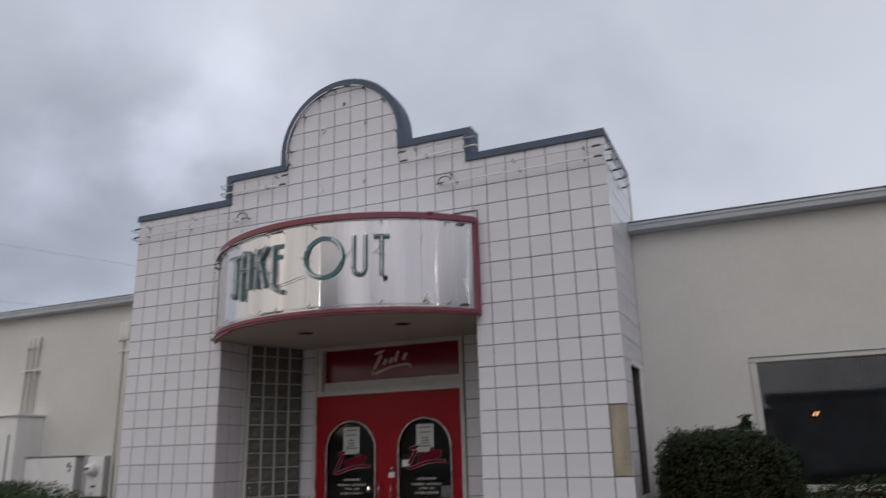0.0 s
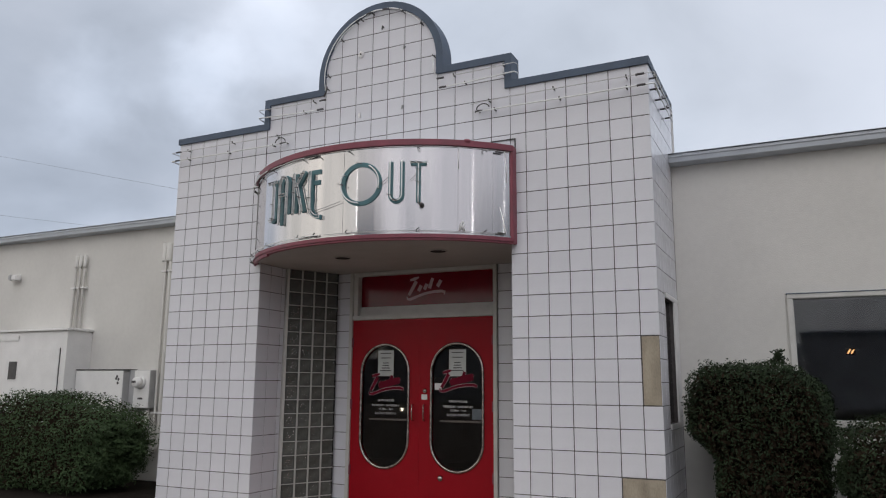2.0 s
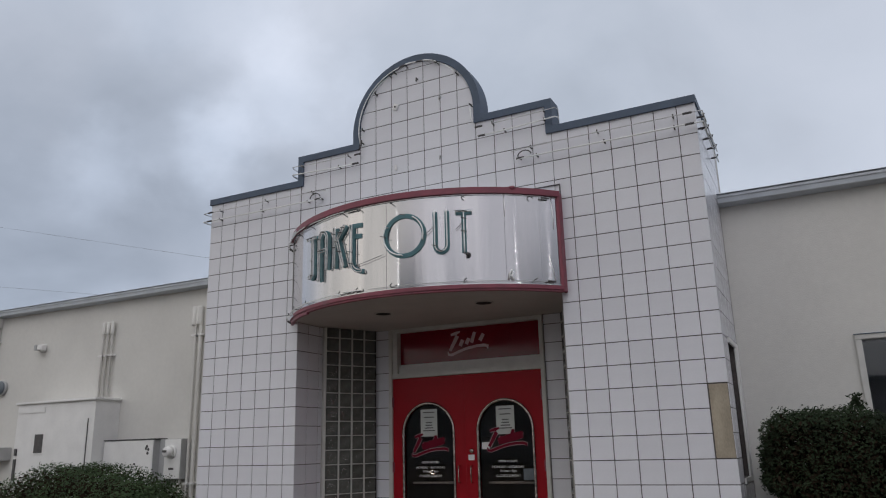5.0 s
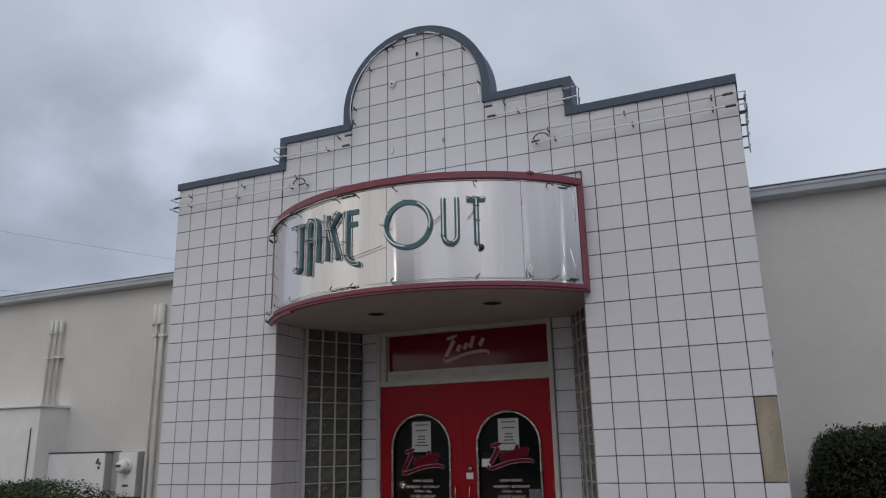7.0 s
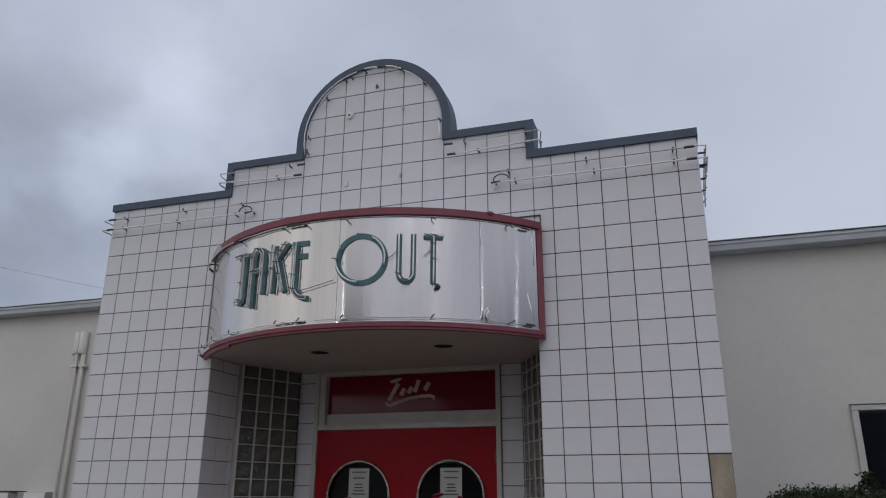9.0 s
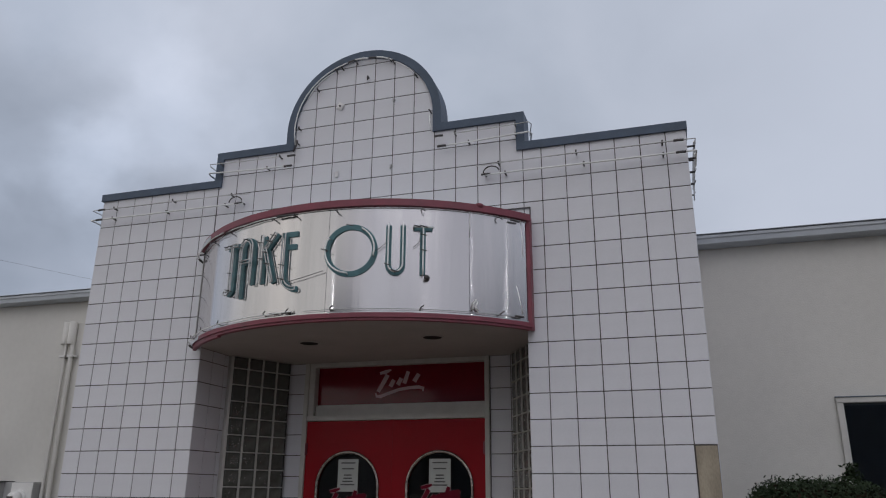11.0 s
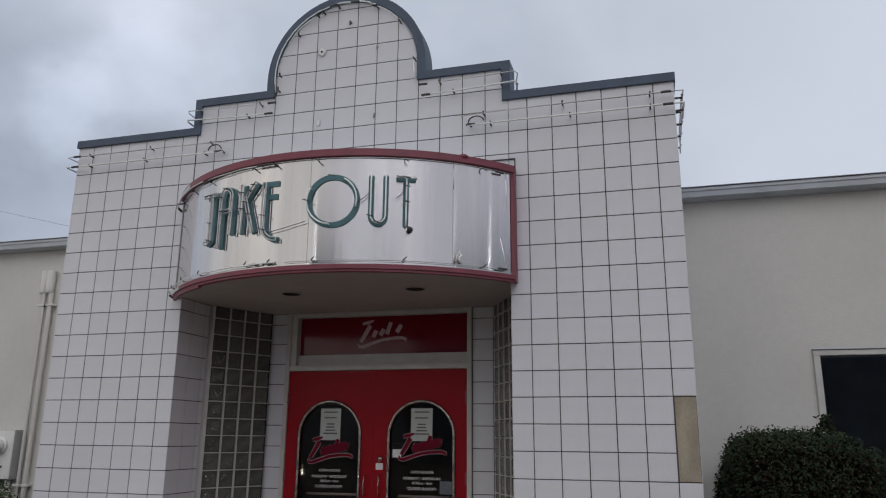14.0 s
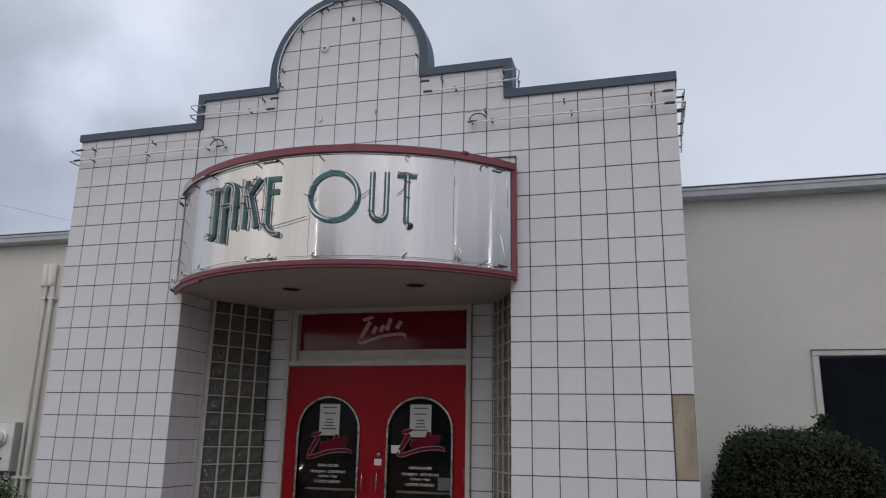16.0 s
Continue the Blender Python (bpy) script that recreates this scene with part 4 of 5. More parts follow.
COLS = [0.168, 0.166, 0.164, 0.162]
BLOCKS = {}
for s in (-1, 1):
    yaw = math.degrees(math.atan2(GB.y - GA.y, GB.x - GA.x))
    place = pose(-OPW, 0.485, 0, 0, 0, yaw) if s < 0 else pose(1.206, 1.105, 0, 0, 0, -yaw)
    cols = COLS if s < 0 else COLS[::-1]
    u0 = 0.030 if s < 0 else GL - 0.030 - sum(cols)
    edge = [u0]
    for w in cols:
        edge.append(edge[-1] + w)
    h = holder("glass_block_screen", "tall angled screen of wavy glass blocks with pale mortar", "glass block wall", "porch glass screens", at=place)
    outer_post = (u0 - 0.03, u0 - 0.001) if s < 0 else (edge[4] + 0.001, edge[4] + 0.028)
    part("frame_post", boxes((*outer_post, -0.05, 0.05, 0, CEIL - 0.006), bevel=0.004), M["frame"], h, "off-white metal edge post")
    gap = (edge[4] + 0.001, GL - 0.001) if s < 0 else (0.001, u0 - 0.001)
    if gap[1] - gap[0] > 0.004:
        part("end_strip", boxes((*gap, -0.02, 0.04, 0, CEIL - 0.006)), M["dark"], h, "dark recessed gap")
    mw, mv = 0.0050, 0.0085
    bars = [(edge[k] - mv, edge[k] + mv, -0.046, 0.03, 0.0, CEIL - 0.006) for k in range(1, 4)]
    zs = [2.770 - GP * k for k in range(1, 18)]
    cross = [(edge[c] + (mv + 0.001 if c else 0), edge[c + 1] - (mv + 0.001 if c < 3 else 0), -0.045, 0.03, z - mw, z + mw) for c in range(4) for z in zs]
    part("mortar", boxes(*bars, *cross), M["mortar"], h, "grey-white mortar joints")
    for k in range(18):
        for c in range(4):
            top, bot = min(2.770 - GP * k, CEIL - 0.004), max(0.003, 2.770 - GP * (k + 1))
            w, hh = cols[c] - 0.0175, top - bot - 0.0108
            near = c if s < 0 else 3 - c
            key = (round(w, 3), round(max(0.02, hh), 3), rng.randint(0, 4), k < 3, 0 if k < 3 or k > 16 else (40, 12, 5, 2)[near])
            if key not in BLOCKS:
                BLOCKS[key] = block_mesh(w, key[1], key[2], key[3], key[4])
            ob = new("glass_block", BLOCKS[key])
            ob.parent = h
            ob.matrix_basis = pose((edge[c] + edge[c + 1]) / 2, 0.0, (top + bot) / 2, rng.gauss(0, 0.4), 0, rng.gauss(0, 0.4) + 180 * rng.randint(0, 1))

# ---- porch: frame, transom and doors ----
fr = holder("door_frame", "off-white painted frame of the double doors", "door frame", kind="structure")
J0, J1 = 0.938, 0.984
for s in (-1, 1):
    x0, x1 = sorted((DX + s * J0, DX + s * J1))
    part("jamb", boxes((x0, x1, 1.095, 1.24, 0.0, CEIL - 0.006), bevel=0.004), M["frame"], fr)
part("transom_bar", boxes((DX - J0, DX + J0, 1.098, 1.24, 2.135, 2.19), bevel=0.005), M["frame"], fr)
part("transom_sill", boxes((DX - J0 + 0.063, DX + J0 - 0.002, 1.16, 1.235, 2.192, 2.298), bevel=0.004), M["frame"], fr)
part("head", boxes((DX - J0, DX + J0, 1.11, 1.24, 2.684, CEIL - 0.006), bevel=0.004), M["frame"], fr)
part("transom_stile", boxes((DX - J0 + 0.001, DX - J0 + 0.061, 1.118, 1.245, 2.192, 2.683), bevel=0.003), M["frame"], fr)
tp = thing("transom_panel", boxes((DX - J0 + 0.063, DX + J0 - 0.002, 1.203, 1.23, 2.30, 2.683), bevel=0.003), M["transom"], "glossy dark red transom panel with a pale logo shape", "transom panel")


def logo(parent, x, y, z, width, fill, edge=None):
    """A plain brush shape with slanting dabs and an underline swash, standing in for the mark."""
    def ribbon(pts, ws, yy, m, name):
        bm = bmesh.new()
        secs = []
        for i, (a, b) in enumerate(pts):
            p0, p1 = pts[max(0, i - 1)], pts[min(len(pts) - 1, i + 1)]
            d = math.hypot(p1[0] - p0[0], p1[1] - p0[1]) or 1
            nx, nz = -(p1[1] - p0[1]) / d, (p1[0] - p0[0]) / d
            w = ws[i] / 2
            secs.append([bm.verts.new((x + (a + q * nx * w) * width, yq, z + (b + q * nz * w) * width)) for q, yq in ((-1, yy), (1, yy), (1, yy + 0.0015), (-1, yy + 0.0015))])
        for A, B in zip(secs, secs[1:]):
            for k in range(4):
                bm.faces.new((A[k], B[k], B[(k + 1) % 4], A[(k + 1) % 4]))
        bm.faces.new(secs[0]); bm.faces.new(secs[-1][::-1])
        part(name, bm, m, parent)
    shapes = [
        ([(-0.40, 0.20), (-0.28, 0.225), (-0.17, 0.26)], [0.05, 0.075, 0.03]),
        ([(-0.24, 0.17), (-0.32, 0.03), (-0.43, -0.15)], [0.09, 0.085, 0.07]),
        ([(-0.48, -0.17), (-0.46, -0.235), (-0.38, -0.24), (-0.20, -0.18), (0.0, -0.12), (0.22, -0.09), (0.40, -0.085), (0.485, -0.11), (0.48, -0.165)], [0.02, 0.05, 0.065, 0.06, 0.06, 0.06, 0.065, 0.06, 0.02]),
        ([(-0.11, 0.07), (-0.18, -0.06)], [0.085, 0.085]),
        ([(0.04, 0.095), (-0.03, -0.03)], [0.085, 0.085]),
        ([(0.18, 0.22), (0.10, -0.01)], [0.075, 0.085]),
        ([(0.39, 0.165), (0.30, 0.02)], [0.08, 0.09]),
    ]
    if edge:
        ribbon([(-0.20, -0.04), (0.0, 0.01), (0.2, 0.06), (0.40, 0.10)], [0.15, 0.16, 0.18, 0.15], y + 0.0009, fill, "logo_ground")
    for pts, ws in shapes:
        if edge:
            ribbon(pts, [w + 0.020 for w in ws], y + 0.0018, edge, "logo_edge")
        ribbon(pts, ws, y, fill, "logo_shape")


logo(tp, -0.006, 1.2005, 2.503, 0.53, M["pink"])


def words(parent, body, x, y, z, size, material):
    c = bpy.data.curves.new("lettering", "FONT")
    c.body, c.size, c.align_x, c.align_y, c.extrude = body, size, "CENTER", "CENTER", 0.0006
    tmp = bpy.data.objects.new("tmp", c)
    scene.collection.objects.link(tmp)
    me = bpy.data.meshes.new_from_object(tmp.evaluated_get(bpy.context.evaluated_depsgraph_get()))
    bpy.data.objects.remove(tmp)
    me.materials.clear()
    me.materials.append(material)
    ob = new("lettering", me)
    ob.parent = parent
    ob.matrix_basis = pose(x, y, z, 90, 0, 0)
    return tagged(ob, f"white vinyl words {body.lower()}")


def stadium(hw, z0, z1, n=20):
    pts = [(hw * math.cos(math.pi * i / n), z1 - hw + hw * math.sin(math.pi * i / n)) for i in range(n + 1)]
    pts += [(hw * math.cos(math.pi + math.pi * i / n), z0 + hw + hw * math.sin(math.pi + math.pi * i / n)) for i in range(n + 1)]
    return pts


def leaf_panel(w, z0, z1, oval, y0, y1):
    """A door leaf about x = 0 with an oval light cut through it."""
    cz = (oval[0][1] + oval[len(oval) // 2][1]) / 2
    zc = (z0 + z1) / 2
    rim = []
    for x, z in oval:
        dx, dz = x, z - zc
        s = min((w / 2) / abs(dx) if abs(dx) > 1e-6 else 9e9, ((z1 if dz > 0 else z0) - zc) / dz if abs(dz) > 1e-6 else 9e9)
        rim.append([dx * s, zc + dz * s])
    for cx, cz2 in ((w / 2, z1), (-w / 2, z1), (-w / 2, z0), (w / 2, z0)):
        i = min(range(len(rim)), key=lambda k: (rim[k][0] - cx) ** 2 + (rim[k][1] - cz2) ** 2)
        rim[i] = [cx, cz2]
    bm = bmesh.new()
    rings = [[bm.verts.new((x, y, z)) for x, z in pts] for pts, y in ((oval, y0), (rim, y0), (rim, y1), (oval, y1))]
    k = len(oval)
    for a in range(4):
        A, B = rings[a], rings[(a + 1) % 4]
        for i in range(k):
            j = (i + 1) % k
            bm.faces.new((A[i], A[j], B[j], B[i]))
    return bm


def entrance_door(cx, side, oval_x, label):
    wl_ = 0.9335
    h = holder("entrance_door", label, "door", "red double doors", at=pose(cx, 0, 0))
    ov = stadium(0.318, 0.40, 1.82)
    ov = [(x + oval_x, z) for x, z in ov]
    part("leaf", leaf_panel(wl_, 0.012, 2.13, ov, 1.118, 1.165), M["red"], h)
    ring = bmesh.new()
    add_tube(ring, [(x + oval_x, 1.114, z) for x, z in stadium(0.326, 0.392, 1.828, 24)], 0.017, 8, closed=True)
    part("oval_trim", ring, M["chrome"], h, "worn chrome oval window trim")
    g = bmesh.new()
    A = [g.verts.new((x, 1.136, z)) for x, z in ov]
    B = [g.verts.new((x, 1.142, z)) for x, z in ov]
    g.faces.new(A); g.faces.new(B[::-1])
    for i in range(len(A)):
        j = (i + 1) % len(A)
        g.faces.new((A[i], B[i], B[j], A[j]))
    part("window_glass", g, M["doorglass"], h, "dark tinted oval glass")
    part("push_bar", tube_bm([(oval_x - 0.24, 1.185, 0.945), (oval_x + 0.30, 1.185, 0.945)], r=0.013), M["whitetube"], h, "pale push bar behind the glass")
    gy = 1.1335
    n = part("notice", boxes((oval_x - 0.108, oval_x + 0.108, gy, gy + 0.0012, 1.455, 1.76)), M["paper"], h, "pale paper notice taped in the window")
    for zz, w0 in ((1.725, 0.15), (1.67, 0.13), (1.61, 0.08), (1.58, 0.09), (1.55, 0.11), (1.52, 0.15)):
        part("text_bar", boxes((oval_x - w0 / 2, oval_x + w0 / 2, gy - 0.0012, gy - 0.0002, zz - 0.006, zz + 0.006)), M["ink"], n)
    logo(h, oval_x + 0.006, gy - 0.004, 1.358 if side > 0 else 1.398, 0.48, M["pinkvinyl"], M["pink"])
    for body, zz, sz in (("OPEN HOURS", 1.168, 0.036), ("MONDAY - SATURDAY", 1.11, 0.036), ("10:30am - 9pm", 1.068, 0.033), ("CLOSED SUNDAY", 1.018, 0.036)):
        words(h, body, oval_x + 0.01, gy, zz, sz, M["vinyl"])
    hx = -side * (wl_ / 2)           # hinge edge
    for zz in (0.35, 1.12, 1.86):
        part("hinge", boxes((hx - 0.016, hx + 0.016, 1.10, 1.13, zz - 0.06, zz + 0.06), bevel=0.005), M["maroon"], h, "red painted hinge")
    px = side * (wl_ / 2 - 0.075)
    part("pull_handle", tube_bm([(px, 1.118, 1.13), (px, 1.075, 1.12), (px, 1.07, 1.04), (px, 1.075, 0.955), (px, 1.118, 0.945)], r=0.0075), M["chrome"], h, "slim worn pull handle")
    return h


entrance_door(DX - 0.4675, 1, 0.0, "glossy red door leaf with an oval window, closed")
dr = entrance_door(DX + 0.4675, -1, 0.015, "glossy red door leaf with an oval window and lock, closed")
part("lock_plate", boxes((-0.435, -0.362, 1.108, 1.118, 1.185, 1.245), bevel=0.003), M["vinyl"], dr, "white lock label plate")
part("lock", lathe([(0.001, -0.03), (0.018, -0.028), (0.026, -0.012), (0.03, 0.0)], 16, "y"), M["chrome"], dr, "chrome lock cylinder", at=pose(-0.392, 1.118, 1.285))
part("floor_lock", lathe([(0.001, -0.018), (0.018, -0.016), (0.03, -0.008), (0.034, 0.0)], 18, "y"), M["chrome"], dr, "round chrome lower lock", at=pose(-0.19, 1.118, 0.315))
part("sticker", boxes((-0.275, -0.185, 1.1335, 1.1346, 1.30, 1.375)), M["vinyl"], dr, "small white window sticker")
part("sticker", boxes((-0.275, -0.185, 1.1335, 1.1346, 1.39, 1.43)), M["dark"], dr)
part("sticker", boxes((0.20, 0.325, 1.1335, 1.1346, 0.975, 1.09)), M["sticker"], dr, "grey window sticker")

# boards where tiles are gone
for x0, x1, z0, z1 in ((2.7625, W, ROW0 - 3 * ROW, ROW0), (2.553, W, ROW0 - 9 * ROW, ROW0 - 6 * ROW)):
    thing("plywood_patch", boxes((x0 + 0.004, x1 - 0.008, -0.001, 0.0055, max(0.01, z0 + 0.006), z1 - 0.007), bevel=0.002), M["ply"], "weathered tan plywood where tiles are gone", "wood panel", "bare patches of the pier")

# ---- windows of the wings ----
w1 = holder("window_1", "wide dark shop window in an off-white frame", "window", kind="structure")
part("frame_side", boxes((WIN[0] - 0.055, WIN[0] - 0.002, WALL_Y - 0.03, WALL_Y - 0.001, WIN[2], WIN[3] - 0.001), bevel=0.004), M["frame"], w1)
part("frame_head", boxes((WIN[0] - 0.055, WIN[1] + 0.055, WALL_Y - 0.03, WALL_Y - 0.001, WIN[3], WIN[3] + 0.045), bevel=0.004), M["frame"], w1)
part("drip_cap", boxes((WIN[0] - 0.06, WIN[1] + 0.06, WALL_Y - 0.036, WALL_Y - 0.001, WIN[3] + 0.046, WIN[3] + 0.052)), M["cap"], w1)
part("window_sill", boxes((WIN[0] - 0.07, WIN[1] + 0.07, WALL_Y - 0.07, WALL_Y - 0.001, WIN[2] - 0.06, WIN[2] - 0.001), bevel=0.006), M["frame"], w1)
part("pane", boxes((WIN[0] + 0.001, WIN[1] - 0.001, WALL_Y + 0.02, WALL_Y + 0.028, WIN[2] + 0.001, WIN[3] - 0.001)), M["glass"], w1)
w2 = holder("window_2", "narrow dark window in the tower's side", "window", kind="structure")
for y0, y1, z0, z1 in ((SLOT[1] + 0.001, SLOT[1] + 0.23, SLOT[2], SLOT[3]), (SLOT[0] - 0.012, SLOT[1] + 0.23, SLOT[3] + 0.001, SLOT[3] + 0.05), (SLOT[0] - 0.012, SLOT[1] + 0.23, SLOT[2] - 0.05, SLOT[2] - 0.001)):
    part("window_frame", boxes((W - 0.004, W + 0.012, y0, y1, z0, z1), bevel=0.003), M["box"], w2)
part("pane", boxes((W - 0.045, W - 0.037, SLOT[0] + 0.001, SLOT[1] - 0.001, SLOT[2] + 0.001, SLOT[3] - 0.001)), M["glass"], w2)
wl_lamp = holder("wall_lamp", "pair of small glowing orange lamp tubes indoors", "lamp", at=pose(4.64, 5.2, 1.85) )
part("backplate", boxes((-0.06, 0.06, 0.0, 0.02, -0.05, 0.05), bevel=0.005), M["dark"], wl_lamp)
for x in (-0.022, 0.022):
    part("bulb", tube_bm([(x - 0.018, -0.02, -0.03), (x + 0.018, -0.02, 0.03)], r=0.008), M["lamp"], wl_lamp)
part("stem", tube_bm([(0, 0.01, 0.0), (0, 0.29, 0.0)], r=0.008), M["dark"], wl_lamp)

# ---- services on the west wing ----
enc = holder("utility_enclosure", "tall off-white utility enclosure against the wall", "utility box")
part("body", boxes((-7.30, -5.60, 0.70, WALL_Y - 0.001, 0.0, 2.10)), M["box"], enc)
part("top_slab", boxes((-7.33, -5.57, 0.665, WALL_Y - 0.001, 2.101, 2.135), bevel=0.006), M["box"], enc, "thin projecting top slab")
part("door_panel", boxes((-6.62, -5.73, 0.685, 0.699, 0.05, 1.84), bevel=0.004), M["box"], enc, "flush off-white access door")
part("door_gap", boxes((-5.727, -5.716, 0.69, 0.699, 0.05, 1.85)), M["stand"], enc, "dark gap beside the access door")
part("louvre_frame", boxes((-6.85, -6.625, 0.688, 0.699, 1.37, 1.675), bevel=0.003), M["box"], enc)
part("louvre", boxes((-6.83, -6.645, 0.684, 0.687, 1.39, 1.655)), M["stand"], enc, "dark rectangular vent")
part("header_panel", boxes((-7.25, -6.67, 0.688, 0.699, 1.97, 2.05), bevel=0.003), M["box"], enc)
for z0, z1 in ((1.36, 1.46), (1.0, 1.31)):
    part("hinge", boxes((-7.27, -7.215, 0.682, 0.699, z0, z1), bevel=0.004), M["stand"], enc, "dark rusted hinge plate")
wb = holder("wall_unit", "grey ventilation unit projecting from the stucco wall", "vent unit")
part("casing", boxes((-8.22, -7.97, 0.90, WALL_Y - 0.001, 1.29, 1.49), bevel=0.008), M["boxside"], wb)
part("grille", boxes((-8.75, -8.222, 0.92, WALL_Y - 0.001, 1.30, 1.48), bevel=0.004), M["stand"], wb, "dark louvred front half")
sw = holder("switch_cabinet", "low pale grey electrical cabinet with a dark top edge", "electrical cabinet")
part("body", boxes((-5.598, -4.62, 0.90, WALL_Y - 0.001, 0.35, 1.525), bevel=0.005), M["boxside"], sw, "dull grey cabinet sides")
part("top_edge", boxes((-5.598, -4.60, 0.885, WALL_Y - 0.001, 1.526, 1.542), bevel=0.003), M["stand"], sw, "dark rain lip")
part("cover", boxes((-5.59, -4.625, 0.889, 0.899, 0.36, 1.52), bevel=0.003), M["box"], sw, "off-white cover plate")
part("latch", lathe([(0.001, -0.02), (0.012, -0.02), (0.012, 0)], 10, "y"), M["stand"], sw, at=pose(-4.95, 0.889, 1.21))
for x, z in ((-4.74, 1.44), (-4.71, 1.40), (-4.755, 1.41), (-4.72, 1.35)):
    part("paint_chip", lathe([(0.001, -0.002), (0.02, -0.0015), (0.022, 0)], 9, "y"), M["stand"], sw, "flaked dark patch", at=pose(x, 0.889, z, 0, 30 * x, 0))
mb = holder("electric_meter", "grey electric meter box with a round glass meter", "electric meter")
part("box", boxes((-4.50, -4.195, 0.985, WALL_Y - 0.001, 1.005, 1.53), bevel=0.006), M["boxside"], mb, "dull grey box sides")
part("front_plate", boxes((-4.495, -4.20, 0.975, 0.984, 1.01, 1.525), bevel=0.003), M["box"], mb)
part("side_gutter", boxes((-4.62, -4.505, 1.0, WALL_Y - 0.001, 0.95, 1.53), bevel=0.004), M["boxside"], mb)
part("meter_ring", lathe([(0.001, -0.03), (0.085, -0.03), (0.09, -0.015), (0.09, 0.0)], 28, "y"), M["box"], mb, at=pose(-4.36, 0.975, 1.36))
part("meter_dome", lathe([(0.001, -0.12), (0.045, -0.118), (0.066, -0.105), (0.072, -0.08), (0.072, -0.031)], 28, "y"), M["box"], mb, "dull glass meter dome", at=pose(-4.36, 0.975, 1.36))
part("dial", boxes((-0.045, 0.03, -0.127, -0.1205, -0.008, 0.022)), M["stand"], mb, at=pose(-4.36, 0.975, 1.36))
part("label_bar", boxes((-4.40, -4.31, 0.970, 0.974, 1.125, 1.15)), M["stand"], mb, "dark maker's plate")


def conduit(x, z0, z1, sleeve, label, drop=0.19, y=WALL_Y - 0.048, rs=0.043, foot=(), rp=0.024, shift=0.0):
    h = holder("conduit", label, "conduit", "conduits on the west wing")
    part("pipe", tube_bm([*foot, (x, y, z0), (x, y, z1 - sleeve - 0.03), (x + shift, y, z1 - sleeve)], r=rp, seg=12), M["stucco"], h)
    part("sleeve", tube_bm([(x + shift, y, z1 - sleeve - 0.02), (x + shift, y, z1 - sleeve), (x + shift, y, z1)], r=rs, seg=14), M["stucco"], h)
    part("strap", boxes((x - 0.06, x + 0.06, y - 0.028, WALL_Y - 0.001, z1 - sleeve - drop, z1 - sleeve - drop + 0.025), bevel=0.003), M["box"], h)
    return h


for x in (-6.035, -5.94, -5.845):
    conduit(x, 2.136, 3.29, 0.17, "cream painted conduit rising from the enclosure", 0.35, rs=0.028, rp=0.019)
for x, rp, rs, dz in ((-4.155, 0.02, 0.037, 0.0), (-4.062, 0.027, 0.046, 0.05)):
    big = conduit(x, 0.62 - dz, 3.345, 0.25, "cream painted service conduit running down the wall", 0.17,
                  foot=((-4.75, 1.04, 0.40 - 2 * dz), (-4.42, 1.05, 0.41 - 2 * dz), (-4.30 + dz, 1.06, 0.44 - 2 * dz), (x - 0.03, 1.07, 0.52 - dz)), rs=rs, rp=rp, shift=-0.03)
    part("strap", boxes((x - 0.055, x + 0.055, WALL_Y - 0.08, WALL_Y - 0.001, 0.93, 0.955), bevel=0.003), M["box"], big)
sw_pipe = holder("elbow_conduit", "pale conduit curving from the meter towards the ground", "conduit", "conduits on the west wing")
part("pipe", tube_bm([(-4.27, 1.04, 1.0), (-4.27, 1.04, 0.75), (-4.30, 1.03, 0.62), (-4.38, 1.02, 0.54), (-4.55, 1.0, 0.50)], r=0.03, seg=12), M["stucco"], sw_pipe)
cl = holder("flood_light", "small pale wall-mounted sensor floodlight", "wall light", at=pose(-7.45, WALL_Y, 3.02))
part("backplate", boxes((-0.05, 0.05, -0.03, -0.001, -0.06, 0.06), bevel=0.006), M["box"], cl)
part("head", boxes((-0.03, 0.09, -0.12, -0.032, -0.045, 0.045), bevel=0.012), M["box"], cl)
part("lens", boxes((-0.11, -0.035, -0.12, -0.04, -0.04, 0.05), bevel=0.012), M["boxside"], cl, "grey lamp lens")

dp = holder("downpipe", "cream painted box downpipe from the eave gutter", "downpipe")
part("pipe", boxes((-8.72, -8.60, WALL_Y - 0.085, WALL_Y - 0.003, 0.03, 3.45), bevel=0.012), M["stucco"], dp)
part("outlet", boxes((-8.735, -8.585, WALL_Y - 0.12, WALL_Y - 0.003, 3.451, 3.606), bevel=0.012), M["box"], dp, "off-white outlet below the gutter")
for z in (0.6, 2.1, 3.2):
    part("strap", boxes((-8.74, -8.58, WALL_Y - 0.09, WALL_Y - 0.001, z, z + 0.03), bevel=0.003), M["box"], dp)
bk = holder("bulkhead_lamp", "round unlit bulkhead lamp with a dark lens on the wall", "wall light", at=pose(-8.38, WALL_Y, 2.44))
part("rim", lathe([(0.115, -0.001), (0.12, -0.03), (0.115, -0.05), (0.109, -0.05)], 24, "y"), M["boxside"], bk)
part("lens", lathe([(0.001, -0.085), (0.06, -0.078), (0.098, -0.062), (0.108, -0.051)], 24, "y"), M["sticker"], bk, "dark glass lens")

# ---- shrubs ----


